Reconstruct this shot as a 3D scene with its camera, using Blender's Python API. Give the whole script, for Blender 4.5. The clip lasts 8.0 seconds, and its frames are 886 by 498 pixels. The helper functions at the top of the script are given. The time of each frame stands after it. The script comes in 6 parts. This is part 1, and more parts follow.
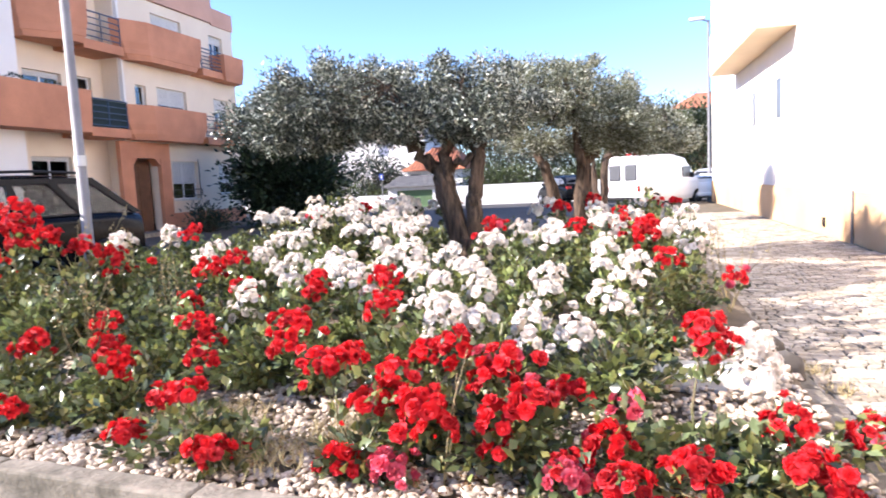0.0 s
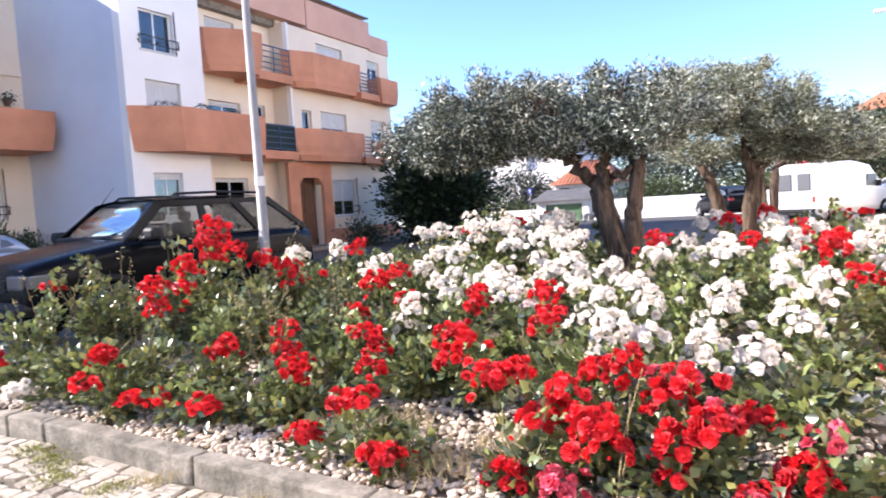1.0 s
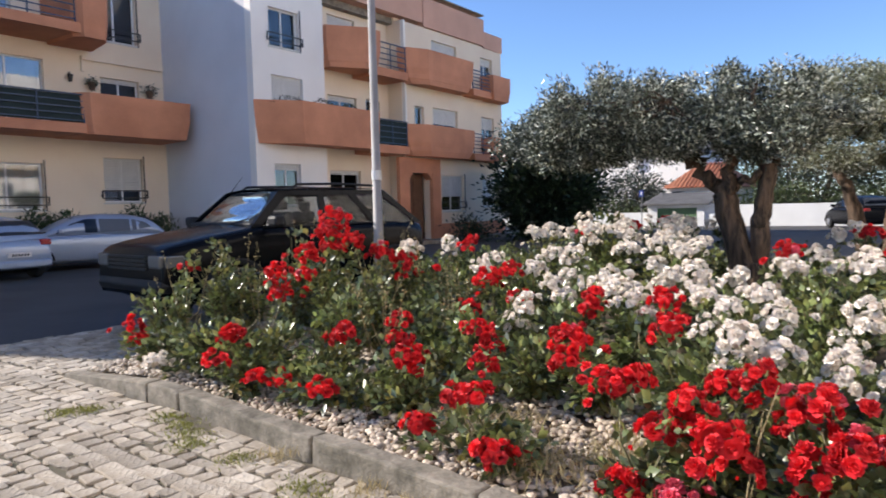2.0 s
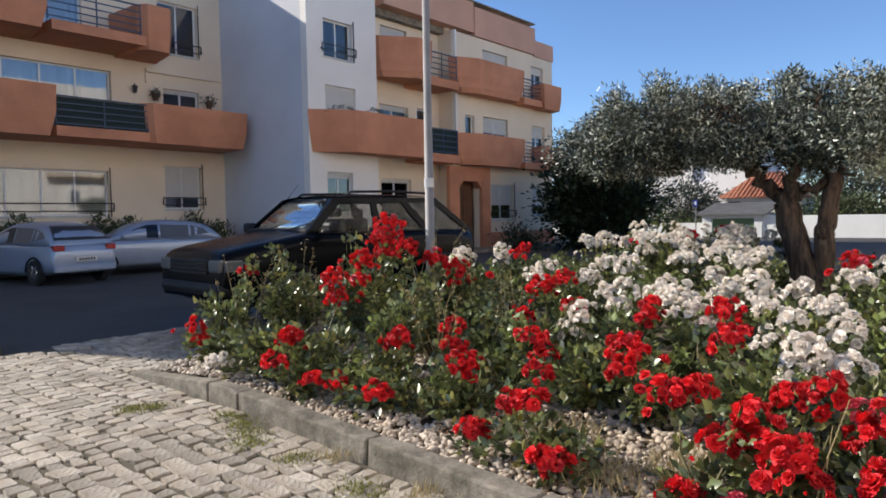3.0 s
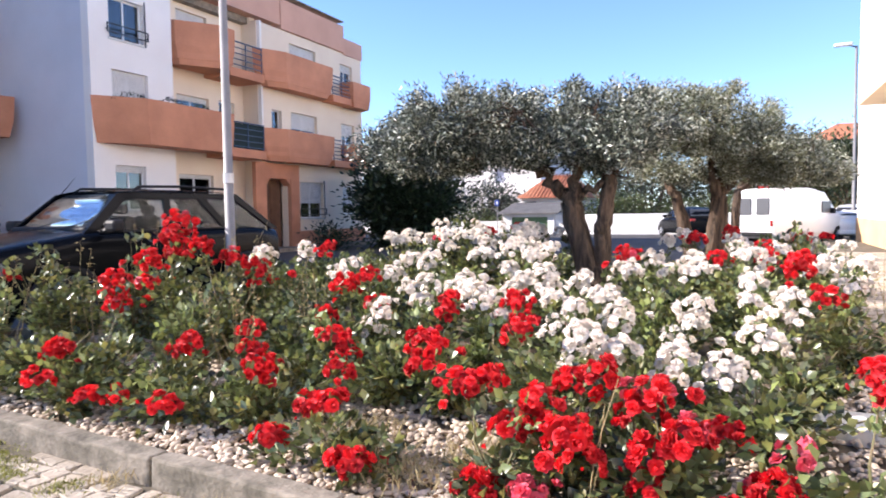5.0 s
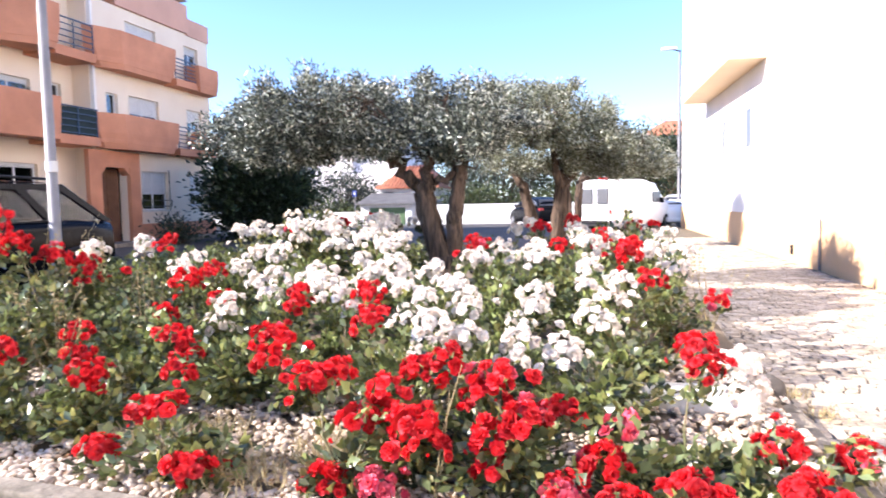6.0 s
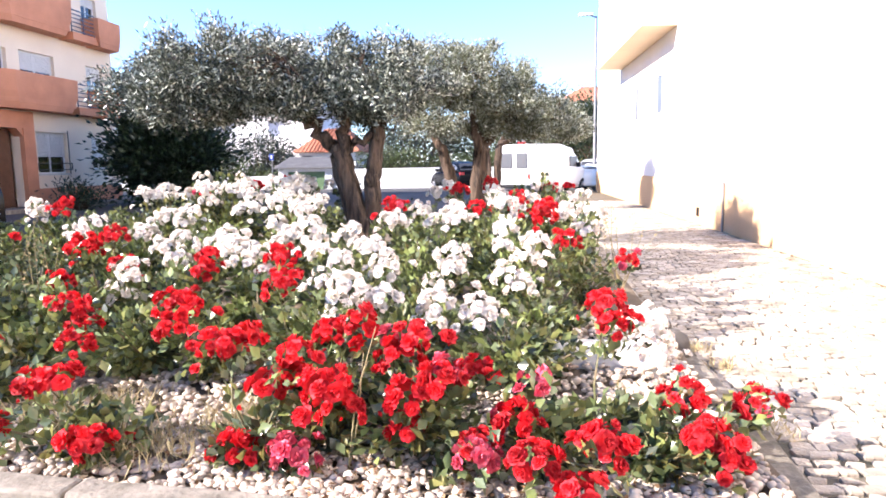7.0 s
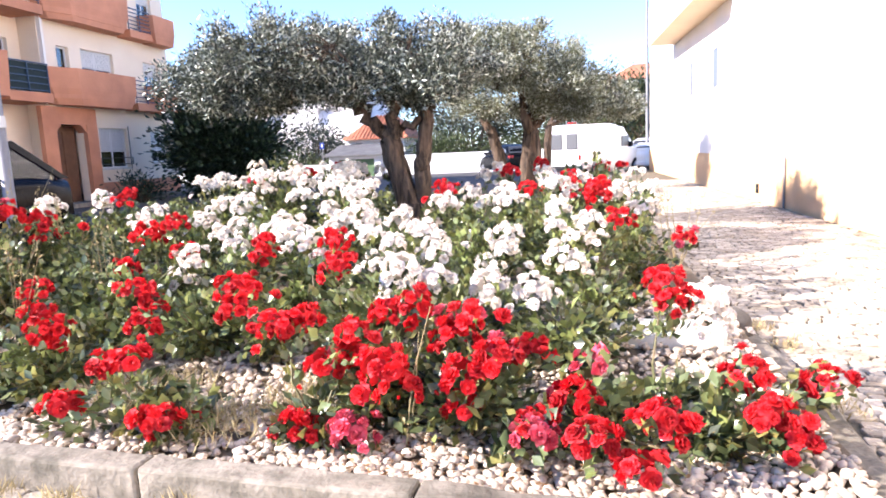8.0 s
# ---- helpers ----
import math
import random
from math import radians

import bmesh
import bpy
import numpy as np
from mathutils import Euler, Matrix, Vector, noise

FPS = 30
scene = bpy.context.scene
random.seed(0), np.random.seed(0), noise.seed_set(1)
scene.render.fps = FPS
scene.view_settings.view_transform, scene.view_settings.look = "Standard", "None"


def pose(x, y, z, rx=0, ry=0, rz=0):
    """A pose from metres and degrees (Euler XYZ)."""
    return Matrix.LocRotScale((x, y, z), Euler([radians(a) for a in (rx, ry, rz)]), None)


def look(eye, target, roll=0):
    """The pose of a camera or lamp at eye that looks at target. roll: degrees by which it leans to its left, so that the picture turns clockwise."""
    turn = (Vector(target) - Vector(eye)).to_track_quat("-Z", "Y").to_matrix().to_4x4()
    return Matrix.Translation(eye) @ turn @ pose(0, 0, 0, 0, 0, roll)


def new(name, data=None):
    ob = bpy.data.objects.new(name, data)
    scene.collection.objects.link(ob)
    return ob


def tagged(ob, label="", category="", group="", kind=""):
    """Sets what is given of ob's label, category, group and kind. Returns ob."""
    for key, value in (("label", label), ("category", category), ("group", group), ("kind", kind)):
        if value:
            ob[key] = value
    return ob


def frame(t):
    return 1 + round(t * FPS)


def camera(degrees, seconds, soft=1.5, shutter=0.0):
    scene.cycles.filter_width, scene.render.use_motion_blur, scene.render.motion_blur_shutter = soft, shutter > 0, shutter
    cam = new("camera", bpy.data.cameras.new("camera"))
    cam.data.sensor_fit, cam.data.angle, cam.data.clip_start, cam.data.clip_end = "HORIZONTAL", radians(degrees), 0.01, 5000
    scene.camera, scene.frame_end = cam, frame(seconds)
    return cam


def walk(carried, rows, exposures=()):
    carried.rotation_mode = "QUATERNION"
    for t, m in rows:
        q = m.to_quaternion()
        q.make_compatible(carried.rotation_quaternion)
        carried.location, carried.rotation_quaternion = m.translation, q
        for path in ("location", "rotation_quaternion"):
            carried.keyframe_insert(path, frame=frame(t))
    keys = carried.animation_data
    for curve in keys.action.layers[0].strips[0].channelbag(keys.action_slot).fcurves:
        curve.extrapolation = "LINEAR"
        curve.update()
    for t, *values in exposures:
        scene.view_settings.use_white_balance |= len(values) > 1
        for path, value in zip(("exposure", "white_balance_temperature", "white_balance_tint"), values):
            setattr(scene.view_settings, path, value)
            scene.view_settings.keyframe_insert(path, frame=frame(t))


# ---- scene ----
# ---------------------------------------------------------------- camera and walk
cam = camera(67.3, 8.0, soft=1.7, shutter=0.3)
PATH = [  # seconds, x, y, z, pitch, roll, yaw
    (0.0, 0.008, -0.040, 1.349, -5.78, 2.74, 14.68),
    (0.5, -0.035, -0.047, 1.355, -5.01, 3.16, 20.68),
    (1.0, -0.084, -0.066, 1.353, -3.84, 3.56, 27.23),
    (1.5, -0.113, -0.096, 1.354, -4.08, 2.42, 31.89),
    (2.0, -0.158, -0.119, 1.362, -3.69, 1.41, 36.20),
    (2.2, -0.165, -0.128, 1.361, -3.52, 1.28, 38.30),
    (2.75, -0.176, -0.158, 1.354, -3.02, 1.02, 40.70),
    (3.3, -0.178, -0.177, 1.347, -2.64, 0.95, 39.15),
    (3.5, -0.177, -0.177, 1.345, -2.91, 0.91, 37.84),
    (4.0, -0.170, -0.143, 1.344, -3.45, 0.82, 33.13),
    (4.2, -0.169, -0.128, 1.342, -3.46, 0.83, 30.95),
    (5.3, -0.152, -0.048, 1.331, -3.40, 0.88, 21.30),
    (5.5, -0.147, -0.039, 1.330, -3.66, 0.90, 18.77),
    (6.0, -0.105, -0.025, 1.331, -4.23, 1.10, 12.23),
    (6.5, -0.082, 0.000, 1.320, -6.09, 0.90, 7.26),
    (7.0, -0.080, 0.034, 1.304, -7.36, 0.92, 5.51),
    (7.5, -0.076, 0.016, 1.297, -7.68, 1.44, 7.27),
    (8.0, -0.092, 0.033, 1.282, -8.53, 2.62, 9.64),
]
EXPOSURES = [  # seconds, stops, kelvin, tint
    (0.0, 1.56, 6500, 19), (0.5, 1.60, 6500, 19), (1.0, 1.60, 6500, 18), (1.5, 1.42, 6550, 19), (2.0, 0.68, 6700, 13), (2.2, 0.5, 6750, 11), (3.5, 0.36, 6800, 10), (4.0, 0.65, 6800, 11),
    (4.6, 1.0, 6700, 15), (5.5, 1.62, 6550, 21), (6.0, 1.73, 6500, 20), (6.5, 1.80, 6500, 20), (8.0, 1.82, 6500, 20)]
walk(cam, [(t, pose(x, y, z, 90 + p, r, w)) for t, x, y, z, p, r, w in PATH], EXPOSURES)

# ---------------------------------------------------------------- world and sun
SUN_FROM = Vector((-0.93, -0.37, 0.0)).normalized()
SUN_EL = radians(29.5)
world = bpy.data.worlds.new("sky")
scene.world = world
world.use_nodes = True
wn, wl = world.node_tree.nodes, world.node_tree.links
sky = wn.new("ShaderNodeTexSky")
sky.sky_type, sky.sun_disc, sky.sun_elevation = "NISHITA", False, SUN_EL
sky.sun_rotation = math.atan2(SUN_FROM.x, SUN_FROM.y)
sky.dust_density, sky.ozone_density, sky.air_density = 0.0, 3.5, 1.0
sky.altitude = 1200
blue = wn.new("ShaderNodeMix")
blue.data_type, blue.blend_type = "RGBA", "MULTIPLY"
blue.inputs[0].default_value, blue.inputs[7].default_value = 1.0, (0.77, 0.88, 1.04, 1)
wl.new(sky.outputs[0], blue.inputs[6])
wl.new(blue.outputs[2], wn["Background"].inputs[0])
wn["Background"].inputs[1].default_value = 0.14
sun_data = bpy.data.lights.new("sun", "SUN")
sun_data.energy, sun_data.angle, sun_data.color = 5.0, radians(0.53), (1.0, 0.95, 0.87)
sun = new("sun", sun_data)
sun.matrix_world = look(Vector((0, 0, 40)), Vector((0, 0, 40)) - (SUN_FROM * math.cos(SUN_EL) + Vector((0, 0, math.sin(SUN_EL)))))


# ---------------------------------------------------------------- materials
def mat(name, col, rough=0.7, var=0.25, scale=1.5, fine=60.0, bump=0.15, metal=0.0, tint=None, per_object=0.0, per_island=0.0,
        thin=0.0, coat=0.0, dist=0.004, spec=0.5):
    """A surface with large and fine variation. tint: the second colour of the large patches. thin: share of light let through."""
    m = bpy.data.materials.new(name)
    m.use_nodes = True
    n, l = m.node_tree.nodes, m.node_tree.links
    b = n["Principled BSDF"]
    b.inputs["Roughness"].default_value, b.inputs["Metallic"].default_value = rough, metal
    b.inputs["Coat Weight"].default_value, b.inputs["Specular IOR Level"].default_value = coat, spec
    co = n.new("ShaderNodeTexCoord")
    big, small = n.new("ShaderNodeTexNoise"), n.new("ShaderNodeTexNoise")
    big.inputs["Scale"].default_value, big.inputs["Detail"].default_value = scale, 5
    small.inputs["Scale"].default_value, small.inputs["Detail"].default_value = fine, 3
    for q in (big, small):
        l.new(co.outputs["Object"], q.inputs["Vector"])
    ramp = n.new("ShaderNodeMapRange")
    ramp.inputs[1].default_value, ramp.inputs[2].default_value = 0.35, 0.68
    l.new(big.outputs[0], ramp.inputs[0])
    mix = n.new("ShaderNodeMix")
    mix.data_type = "RGBA"
    t = tint or tuple(c * (1 - var) for c in col)
    mix.inputs[6].default_value, mix.inputs[7].default_value = (*col, 1), (*t, 1)
    l.new(ramp.outputs[0], mix.inputs[0])
    hsv = n.new("ShaderNodeHueSaturation")
    val = n.new("ShaderNodeMapRange")
    val.inputs[3].default_value, val.inputs[4].default_value = 1 - var * 0.6, 1 + var * 0.6
    l.new(small.outputs[0], val.inputs[0])
    out = val.outputs[0]
    for share, node, sock in ((per_object, "ShaderNodeObjectInfo", "Random"), (per_island, "ShaderNodeNewGeometry", "Random Per Island")):
        if share:
            info, add = n.new(node), n.new("ShaderNodeMath")
            mr = n.new("ShaderNodeMapRange")
            mr.inputs[3].default_value, mr.inputs[4].default_value = 1 - share, 1 + share
            l.new(info.outputs[sock], mr.inputs[0])
            add.operation = "MULTIPLY"
            l.new(out, add.inputs[0])
            l.new(mr.outputs[0], add.inputs[1])
            out = add.outputs[0]
    l.new(out, hsv.inputs["Value"])
    l.new(mix.outputs[2], hsv.inputs["Color"])
    l.new(hsv.outputs[0], b.inputs["Base Color"])
    if bump:
        bm_ = n.new("ShaderNodeBump")
        bm_.inputs["Strength"].default_value, bm_.inputs["Distance"].default_value = bump, dist
        l.new(small.outputs[0], bm_.inputs["Height"])
        l.new(bm_.outputs[0], b.inputs["Normal"])
    if thin:
        tr, ms = n.new("ShaderNodeBsdfTranslucent"), n.new("ShaderNodeMixShader")
        ms.inputs[0].default_value = thin
        l.new(hsv.outputs[0], tr.inputs[0])
        l.new(b.outputs[0], ms.inputs[1])
        l.new(tr.outputs[0], ms.inputs[2])
        l.new(ms.outputs[0], n["Material Output"].inputs[0])
    return m


def glass(name, tint=(0.55, 0.6, 0.62), gloss=1.0):
    m = bpy.data.materials.new(name)
    m.use_nodes = True
    n, l = m.node_tree.nodes, m.node_tree.links
    n.remove(n["Principled BSDF"])
    tr, gl, fr, ms = (n.new("ShaderNode" + k) for k in ("BsdfTransparent", "BsdfGlossy", "Fresnel", "MixShader"))
    tr.inputs[0].default_value = (*tint, 1)
    gl.inputs["Roughness"].default_value = 0.03
    fr.inputs[0].default_value = 1.3 + gloss * 0.2
    l.new(fr.outputs[0], ms.inputs[0])
    l.new(tr.outputs[0], ms.inputs[1])
    l.new(gl.outputs[0], ms.inputs[2])
    l.new(ms.outputs[0], n["Material Output"].inputs[0])
    return m


M = dict(
    cream=mat("cream_render", (0.84, 0.70, 0.53), 0.9, 0.12, 0.6, 40, 0.3, tint=(0.77, 0.62, 0.46)),
    white=mat("white_render", (0.88, 0.82, 0.75), 0.9, 0.10, 0.5, 40, 0.3, tint=(0.81, 0.75, 0.68)),
    grey=mat("grey_render", (0.70, 0.69, 0.71), 0.9, 0.10, 0.4, 30, 0.3, tint=(0.60, 0.595, 0.615)),
    salmon=mat("salmon_render", (0.64, 0.27, 0.145), 0.85, 0.25, 0.9, 40, 0.3, tint=(0.47, 0.19, 0.10)),
    pink=mat("pink_render", (0.66, 0.37, 0.26), 0.85, 0.15, 0.7, 40, 0.3),
    yellow=mat("yellow_render", (0.68, 0.44, 0.24), 0.9, 0.15, 0.8, 40, 0.3, tint=(0.60, 0.37, 0.19)),
    concrete=mat("concrete", (0.30, 0.255, 0.20), 0.95, 0.4, 4.0, 90, 0.8, tint=(0.13, 0.105, 0.08)),
    asphalt=mat("asphalt", (0.062, 0.058, 0.056), 0.9, 0.3, 0.8, 120, 0.6),
    soil=mat("soil", (0.16, 0.12, 0.08), 1.0, 0.4, 3, 70, 0.8, tint=(0.10, 0.075, 0.05)),
    sand=mat("sand_joint", (0.12, 0.098, 0.07), 1.0, 0.4, 2.5, 90, 0.8, tint=(0.075, 0.07, 0.045)),
    sett=mat("limestone_sett", (0.37, 0.325, 0.265), 0.8, 0.45, 3.5, 42, 1.0, tint=(0.22, 0.18, 0.13), per_object=0.26, per_island=0.26, dist=0.014),
    pebble=mat("pebble", (0.50, 0.42, 0.33), 0.7, 0.2, 2, 50, 0.4, tint=(0.40, 0.32, 0.24), per_island=0.45),
    rock=mat("rock", (0.09, 0.078, 0.066), 0.9, 0.35, 5, 60, 0.8),
    slab=mat("pale_stone", (0.62, 0.62, 0.58), 0.8, 0.2, 4, 60, 0.5),
    leaf=mat("rose_leaf", (0.135, 0.165, 0.062), 0.33, 0.3, 3, 30, 0.1, tint=(0.036, 0.050, 0.022), per_island=0.8, thin=0.08, spec=0.6),
    young=mat("young_leaf", (0.20, 0.25, 0.08), 0.36, 0.3, 3, 30, 0.1, tint=(0.20, 0.16, 0.05), per_island=0.4, thin=0.3),
    cane=mat("rose_cane", (0.12, 0.13, 0.05), 0.7, 0.4, 12, 60, 0.3, tint=(0.15, 0.10, 0.05)),
    straw=mat("dry_grass", (0.42, 0.34, 0.18), 0.9, 0.3, 6, 50, 0.2, per_island=0.3, thin=0.2),
    dead=mat("dead_leaf", (0.20, 0.11, 0.05), 0.9, 0.4, 6, 50, 0.2, per_island=0.5),
    red=mat("red_petal", (0.70, 0.016, 0.018), 0.7, 0.18, 20, 60, 0.15, tint=(0.55, 0.010, 0.022), per_object=0.3, thin=0.22),
    rose=mat("pink_petal", (0.66, 0.05, 0.10), 0.5, 0.25, 20, 60, 0.15, tint=(0.62, 0.14, 0.18), per_object=0.25, thin=0.22),
    ivory=mat("white_petal", (0.88, 0.84, 0.76), 0.7, 0.06, 20, 60, 0.15, tint=(0.86, 0.76, 0.69), per_object=0.10, thin=0.22),
    olive=mat("olive_leaf", (0.050, 0.062, 0.039), 0.32, 0.3, 2, 20, 0.1, tint=(0.04, 0.05, 0.034), per_island=0.7, thin=0.08, spec=0.7),
    silver=mat("olive_leaf_silver", (0.48, 0.51, 0.43), 0.42, 0.3, 2, 20, 0.1, tint=(0.30, 0.33, 0.26), per_island=0.5, thin=0.1),
    # lighter copy of the olive leaf: haze over the farther trees mixed into colour
    hazyolive=mat("hazy_olive_leaf", (0.135, 0.145, 0.080), 0.36, 0.3, 2, 20, 0.1, tint=(0.085, 0.095, 0.055), per_island=0.6, thin=0.12),
    darkleaf=mat("dark_leaf", (0.028, 0.045, 0.018), 0.4, 0.3, 2, 20, 0.1, per_island=0.6, thin=0.1),
    midleaf=mat("shrub_leaf", (0.07, 0.095, 0.03), 0.5, 0.3, 1, 20, 0.1, per_island=0.6, thin=0.2),
    steel=mat("galvanised_steel", (0.27, 0.26, 0.26), 0.6, 0.2, 3, 40, 0.15, metal=0.3),
    black=mat("black_iron", (0.02, 0.02, 0.022), 0.5, 0.2, 5, 60, 0.1),
    blueiron=mat("blue_painted_iron", (0.03, 0.06, 0.11), 0.45, 0.2, 5, 60, 0.1),
    mesh=mat("dark_green_screen", (0.012, 0.025, 0.024), 0.8, 0.3, 3, 80, 0.2),
    shutter=mat("white_shutter", (0.66, 0.63, 0.58), 0.6, 0.08, 3, 40, 0.1),
    frame=mat("white_frame", (0.75, 0.75, 0.74), 0.4, 0.06, 3, 40, 0.05),
    curtain=mat("curtain", (0.55, 0.58, 0.62), 0.9, 0.15, 3, 30, 0.2),
    wood=mat("door_wood", (0.16, 0.075, 0.04), 0.5, 0.3, 4, 30, 0.2),
    carblack=mat("black_car_paint", (0.004, 0.0045, 0.006), 0.22, 0.15, 2, 80, 0.0, spec=0.10),
    carsilver=mat("pale_blue_car_paint", (0.31, 0.37, 0.47), 0.3, 0.06, 2, 80, 0.0, metal=0.3, coat=0.6),
    carwhite=mat("white_car_paint", (0.78, 0.79, 0.80), 0.3, 0.05, 2, 80, 0.0, coat=0.5),
    tyre=mat("tyre", (0.015, 0.015, 0.015), 0.85, 0.3, 6, 60, 0.3),
    trim=mat("dark_plastic", (0.014, 0.014, 0.016), 0.55, 0.2, 6, 60, 0.2, spec=0.2),
    chrome=mat("bright_metal", (0.6, 0.6, 0.6), 0.2, 0.1, 6, 60, 0.0, metal=1.0),
    lamp_red=mat("red_lamp_lens", (0.35, 0.02, 0.02), 0.25, 0.1, 6, 60, 0.0),
    lens=mat("clear_lamp_lens", (0.10, 0.105, 0.11), 0.15, 0.1, 6, 60, 0.0),
    green=mat("green_painted_metal", (0.11, 0.19, 0.09), 0.6, 0.15, 2, 30, 0.2),
    tile=mat("terracotta_tile", (0.45, 0.17, 0.085), 0.85, 0.3, 2, 30, 0.3, per_object=0.2),
    fibre=mat("fibre_cement", (0.17, 0.165, 0.16), 0.95, 0.3, 2, 30, 0.3),
    whitewash=mat("whitewash", (0.80, 0.79, 0.76), 0.9, 0.1, 0.7, 30, 0.3),
    grass=mat("grass", (0.23, 0.235, 0.065), 0.8, 0.3, 3, 30, 0.2, per_island=0.4, thin=0.2),
    plate=mat("plate_white", (0.6, 0.6, 0.6), 0.5, 0.05, 3, 30, 0.0),
    ochre=mat("dry_bank", (0.34, 0.27, 0.13), 1.0, 0.35, 1.0, 12, 0.4, tint=(0.16, 0.17, 0.06)),
    signblue=mat("sign_blue", (0.02, 0.06, 0.30), 0.4, 0.05, 3, 30, 0.0),
)
M["tan"] = mat("tan_render", (0.74, 0.57, 0.38), 0.9, 0.1, 0.8, 40, 0.2)
M["kerb"] = mat("weathered_kerb", (0.23, 0.20, 0.158), 0.95, 0.7, 7.0, 38, 1.0, tint=(0.085, 0.075, 0.055), per_object=0.12, dist=0.008)
M["dimglass"] = mat("dim_glass", (0.10, 0.105, 0.115), 0.3, 0.1, 3, 40, 0.0)


def bark_material():
    m = mat("olive_bark_ridged", (0.19, 0.145, 0.105), 0.95, 0.3, 5, 60, 0.0)
    n, l = m.node_tree.nodes, m.node_tree.links
    co, mp, no, ra, bu = (n.new("ShaderNode" + k) for k in ("TexCoord", "Mapping", "TexNoise", "ValToRGB", "Bump"))
    mp.inputs["Scale"].default_value = (26, 26, 3.5)
    mp.inputs["Rotation"].default_value = (0.12, 0.1, 0)
    no.inputs["Scale"].default_value, no.inputs["Detail"].default_value, no.inputs["Distortion"].default_value = 1.0, 7, 0.6
    l.new(co.outputs["Object"], mp.inputs[0])
    l.new(mp.outputs[0], no.inputs["Vector"])
    ra.color_ramp.elements[0].position, ra.color_ramp.elements[1].position = 0.36, 0.62
    ra.color_ramp.elements[0].color, ra.color_ramp.elements[1].color = (0.028, 0.019, 0.013, 1), (0.125, 0.083, 0.056, 1)
    l.new(no.outputs[0], ra.inputs[0])
    l.new(ra.outputs[0], n["Principled BSDF"].inputs["Base Color"])
    bu.inputs["Strength"].default_value, bu.inputs["Distance"].default_value = 1.0, 0.05
    l.new(no.outputs[0], bu.inputs["Height"])
    l.new(bu.outputs[0], n["Principled BSDF"].inputs["Normal"])
    return m


M["bark"] = bark_material()
GLASS = glass("window_glass", (0.85, 0.88, 0.9), 4.2)
CARGLASS = glass("car_glass", (0.82, 0.82, 0.80), -0.4)
DARKGLASS = glass("tinted_car_glass", (0.22, 0.24, 0.27), 0.6)
SCREENGLASS = glass("windscreen_glass", (0.60, 0.64, 0.68), 0.4)


# ---------------------------------------------------------------- mesh helpers
def link(name, bm, material, smooth=False):
    me = bpy.data.meshes.new(name)
    bm.to_mesh(me)
    bm.free()
    for f in me.polygons:
        f.use_smooth = smooth
    for m in (material if isinstance(material, (list, tuple)) else [material]):
        me.materials.append(m)
    return new(name, me)


def part(name, bm, material, parent, label="", smooth=False, kind=""):
    ob = link(name, bm, material, smooth)
    ob.parent = parent
    return tagged(ob, label, kind=kind)


def thing(name, label, category, group="", kind="", at=None):
    ob = new(name)
    ob.empty_display_size = 0.2
    if at is not None:
        ob.matrix_basis = at
    return tagged(ob, label, category, group, kind)


def box(bm, x0, x1, y0, y1, z0, z1, m=None, bevel=0.0, taper=0.0):
    v = [bm.verts.new((x, y, z)) for z in (z0, z1) for x, y in ((x0, y0), (x1, y0), (x1, y1), (x0, y1))]
    fs = [bm.faces.new([v[i] for i in q]) for q in ((3, 2, 1, 0), (4, 5, 6, 7), (0, 1, 5, 4), (1, 2, 6, 5), (2, 3, 7, 6), (3, 0, 4, 7))]
    if bevel:
        es = list({e for f in fs for e in f.edges})
        r = bmesh.ops.bevel(bm, geom=es, offset=bevel, segments=2, affect="EDGES", profile=0.5)
        v = list({q for f in r["faces"] for q in f.verts} | {q for q in v if q.is_valid})
    if m is not None:
        for q in v:
            q.co = m @ q.co
    return v


def prism(bm, pts, z0, z1, inset=0.0):
    """An upright prism over a counter-clockwise outline; inset shrinks its foot towards its middle."""
    c = sum((Vector((*p, 0)) for p in pts), Vector()) / len(pts)
    lo = [bm.verts.new(Vector((*p, z0)) + (c - Vector((*p, 0))).normalized() * inset) for p in pts]
    hi = [bm.verts.new((*p, z1)) for p in pts]
    bm.faces.new(lo[::-1])
    bm.faces.new(hi)
    for i in range(len(pts)):
        j = (i + 1) % len(pts)
        bm.faces.new((lo[i], lo[j], hi[j], hi[i]))


def tube(bm, pts, radii, n=8, cap=True, squash=None):
    """A tube through points with a radius at each; squash(angle, i) may vary the radius."""
    rings, a = [], None
    for i, p in enumerate(pts):
        p = Vector(p)
        d = (Vector(pts[min(i + 1, len(pts) - 1)]) - Vector(pts[max(i - 1, 0)])).normalized()
        if a is None:
            a = Vector((1, 0, 0)) if abs(d.x) < 0.9 else Vector((0, 0, 1))
        a = (a - d * d.dot(a)).normalized()
        b = d.cross(a)
        ring = []
        for k in range(n):
            w = 2 * math.pi * k / n
            r = radii[i] * (squash(w, i) if squash else 1)
            ring.append(bm.verts.new(p + a * math.cos(w) * r + b * math.sin(w) * r))
        rings.append(ring)
    for r0, r1 in zip(rings, rings[1:]):
        for k in range(n):
            bm.faces.new((r0[k], r0[(k + 1) % n], r1[(k + 1) % n], r1[k]))
    if cap:
        bm.faces.new(rings[0][::-1])
        bm.faces.new(rings[-1])


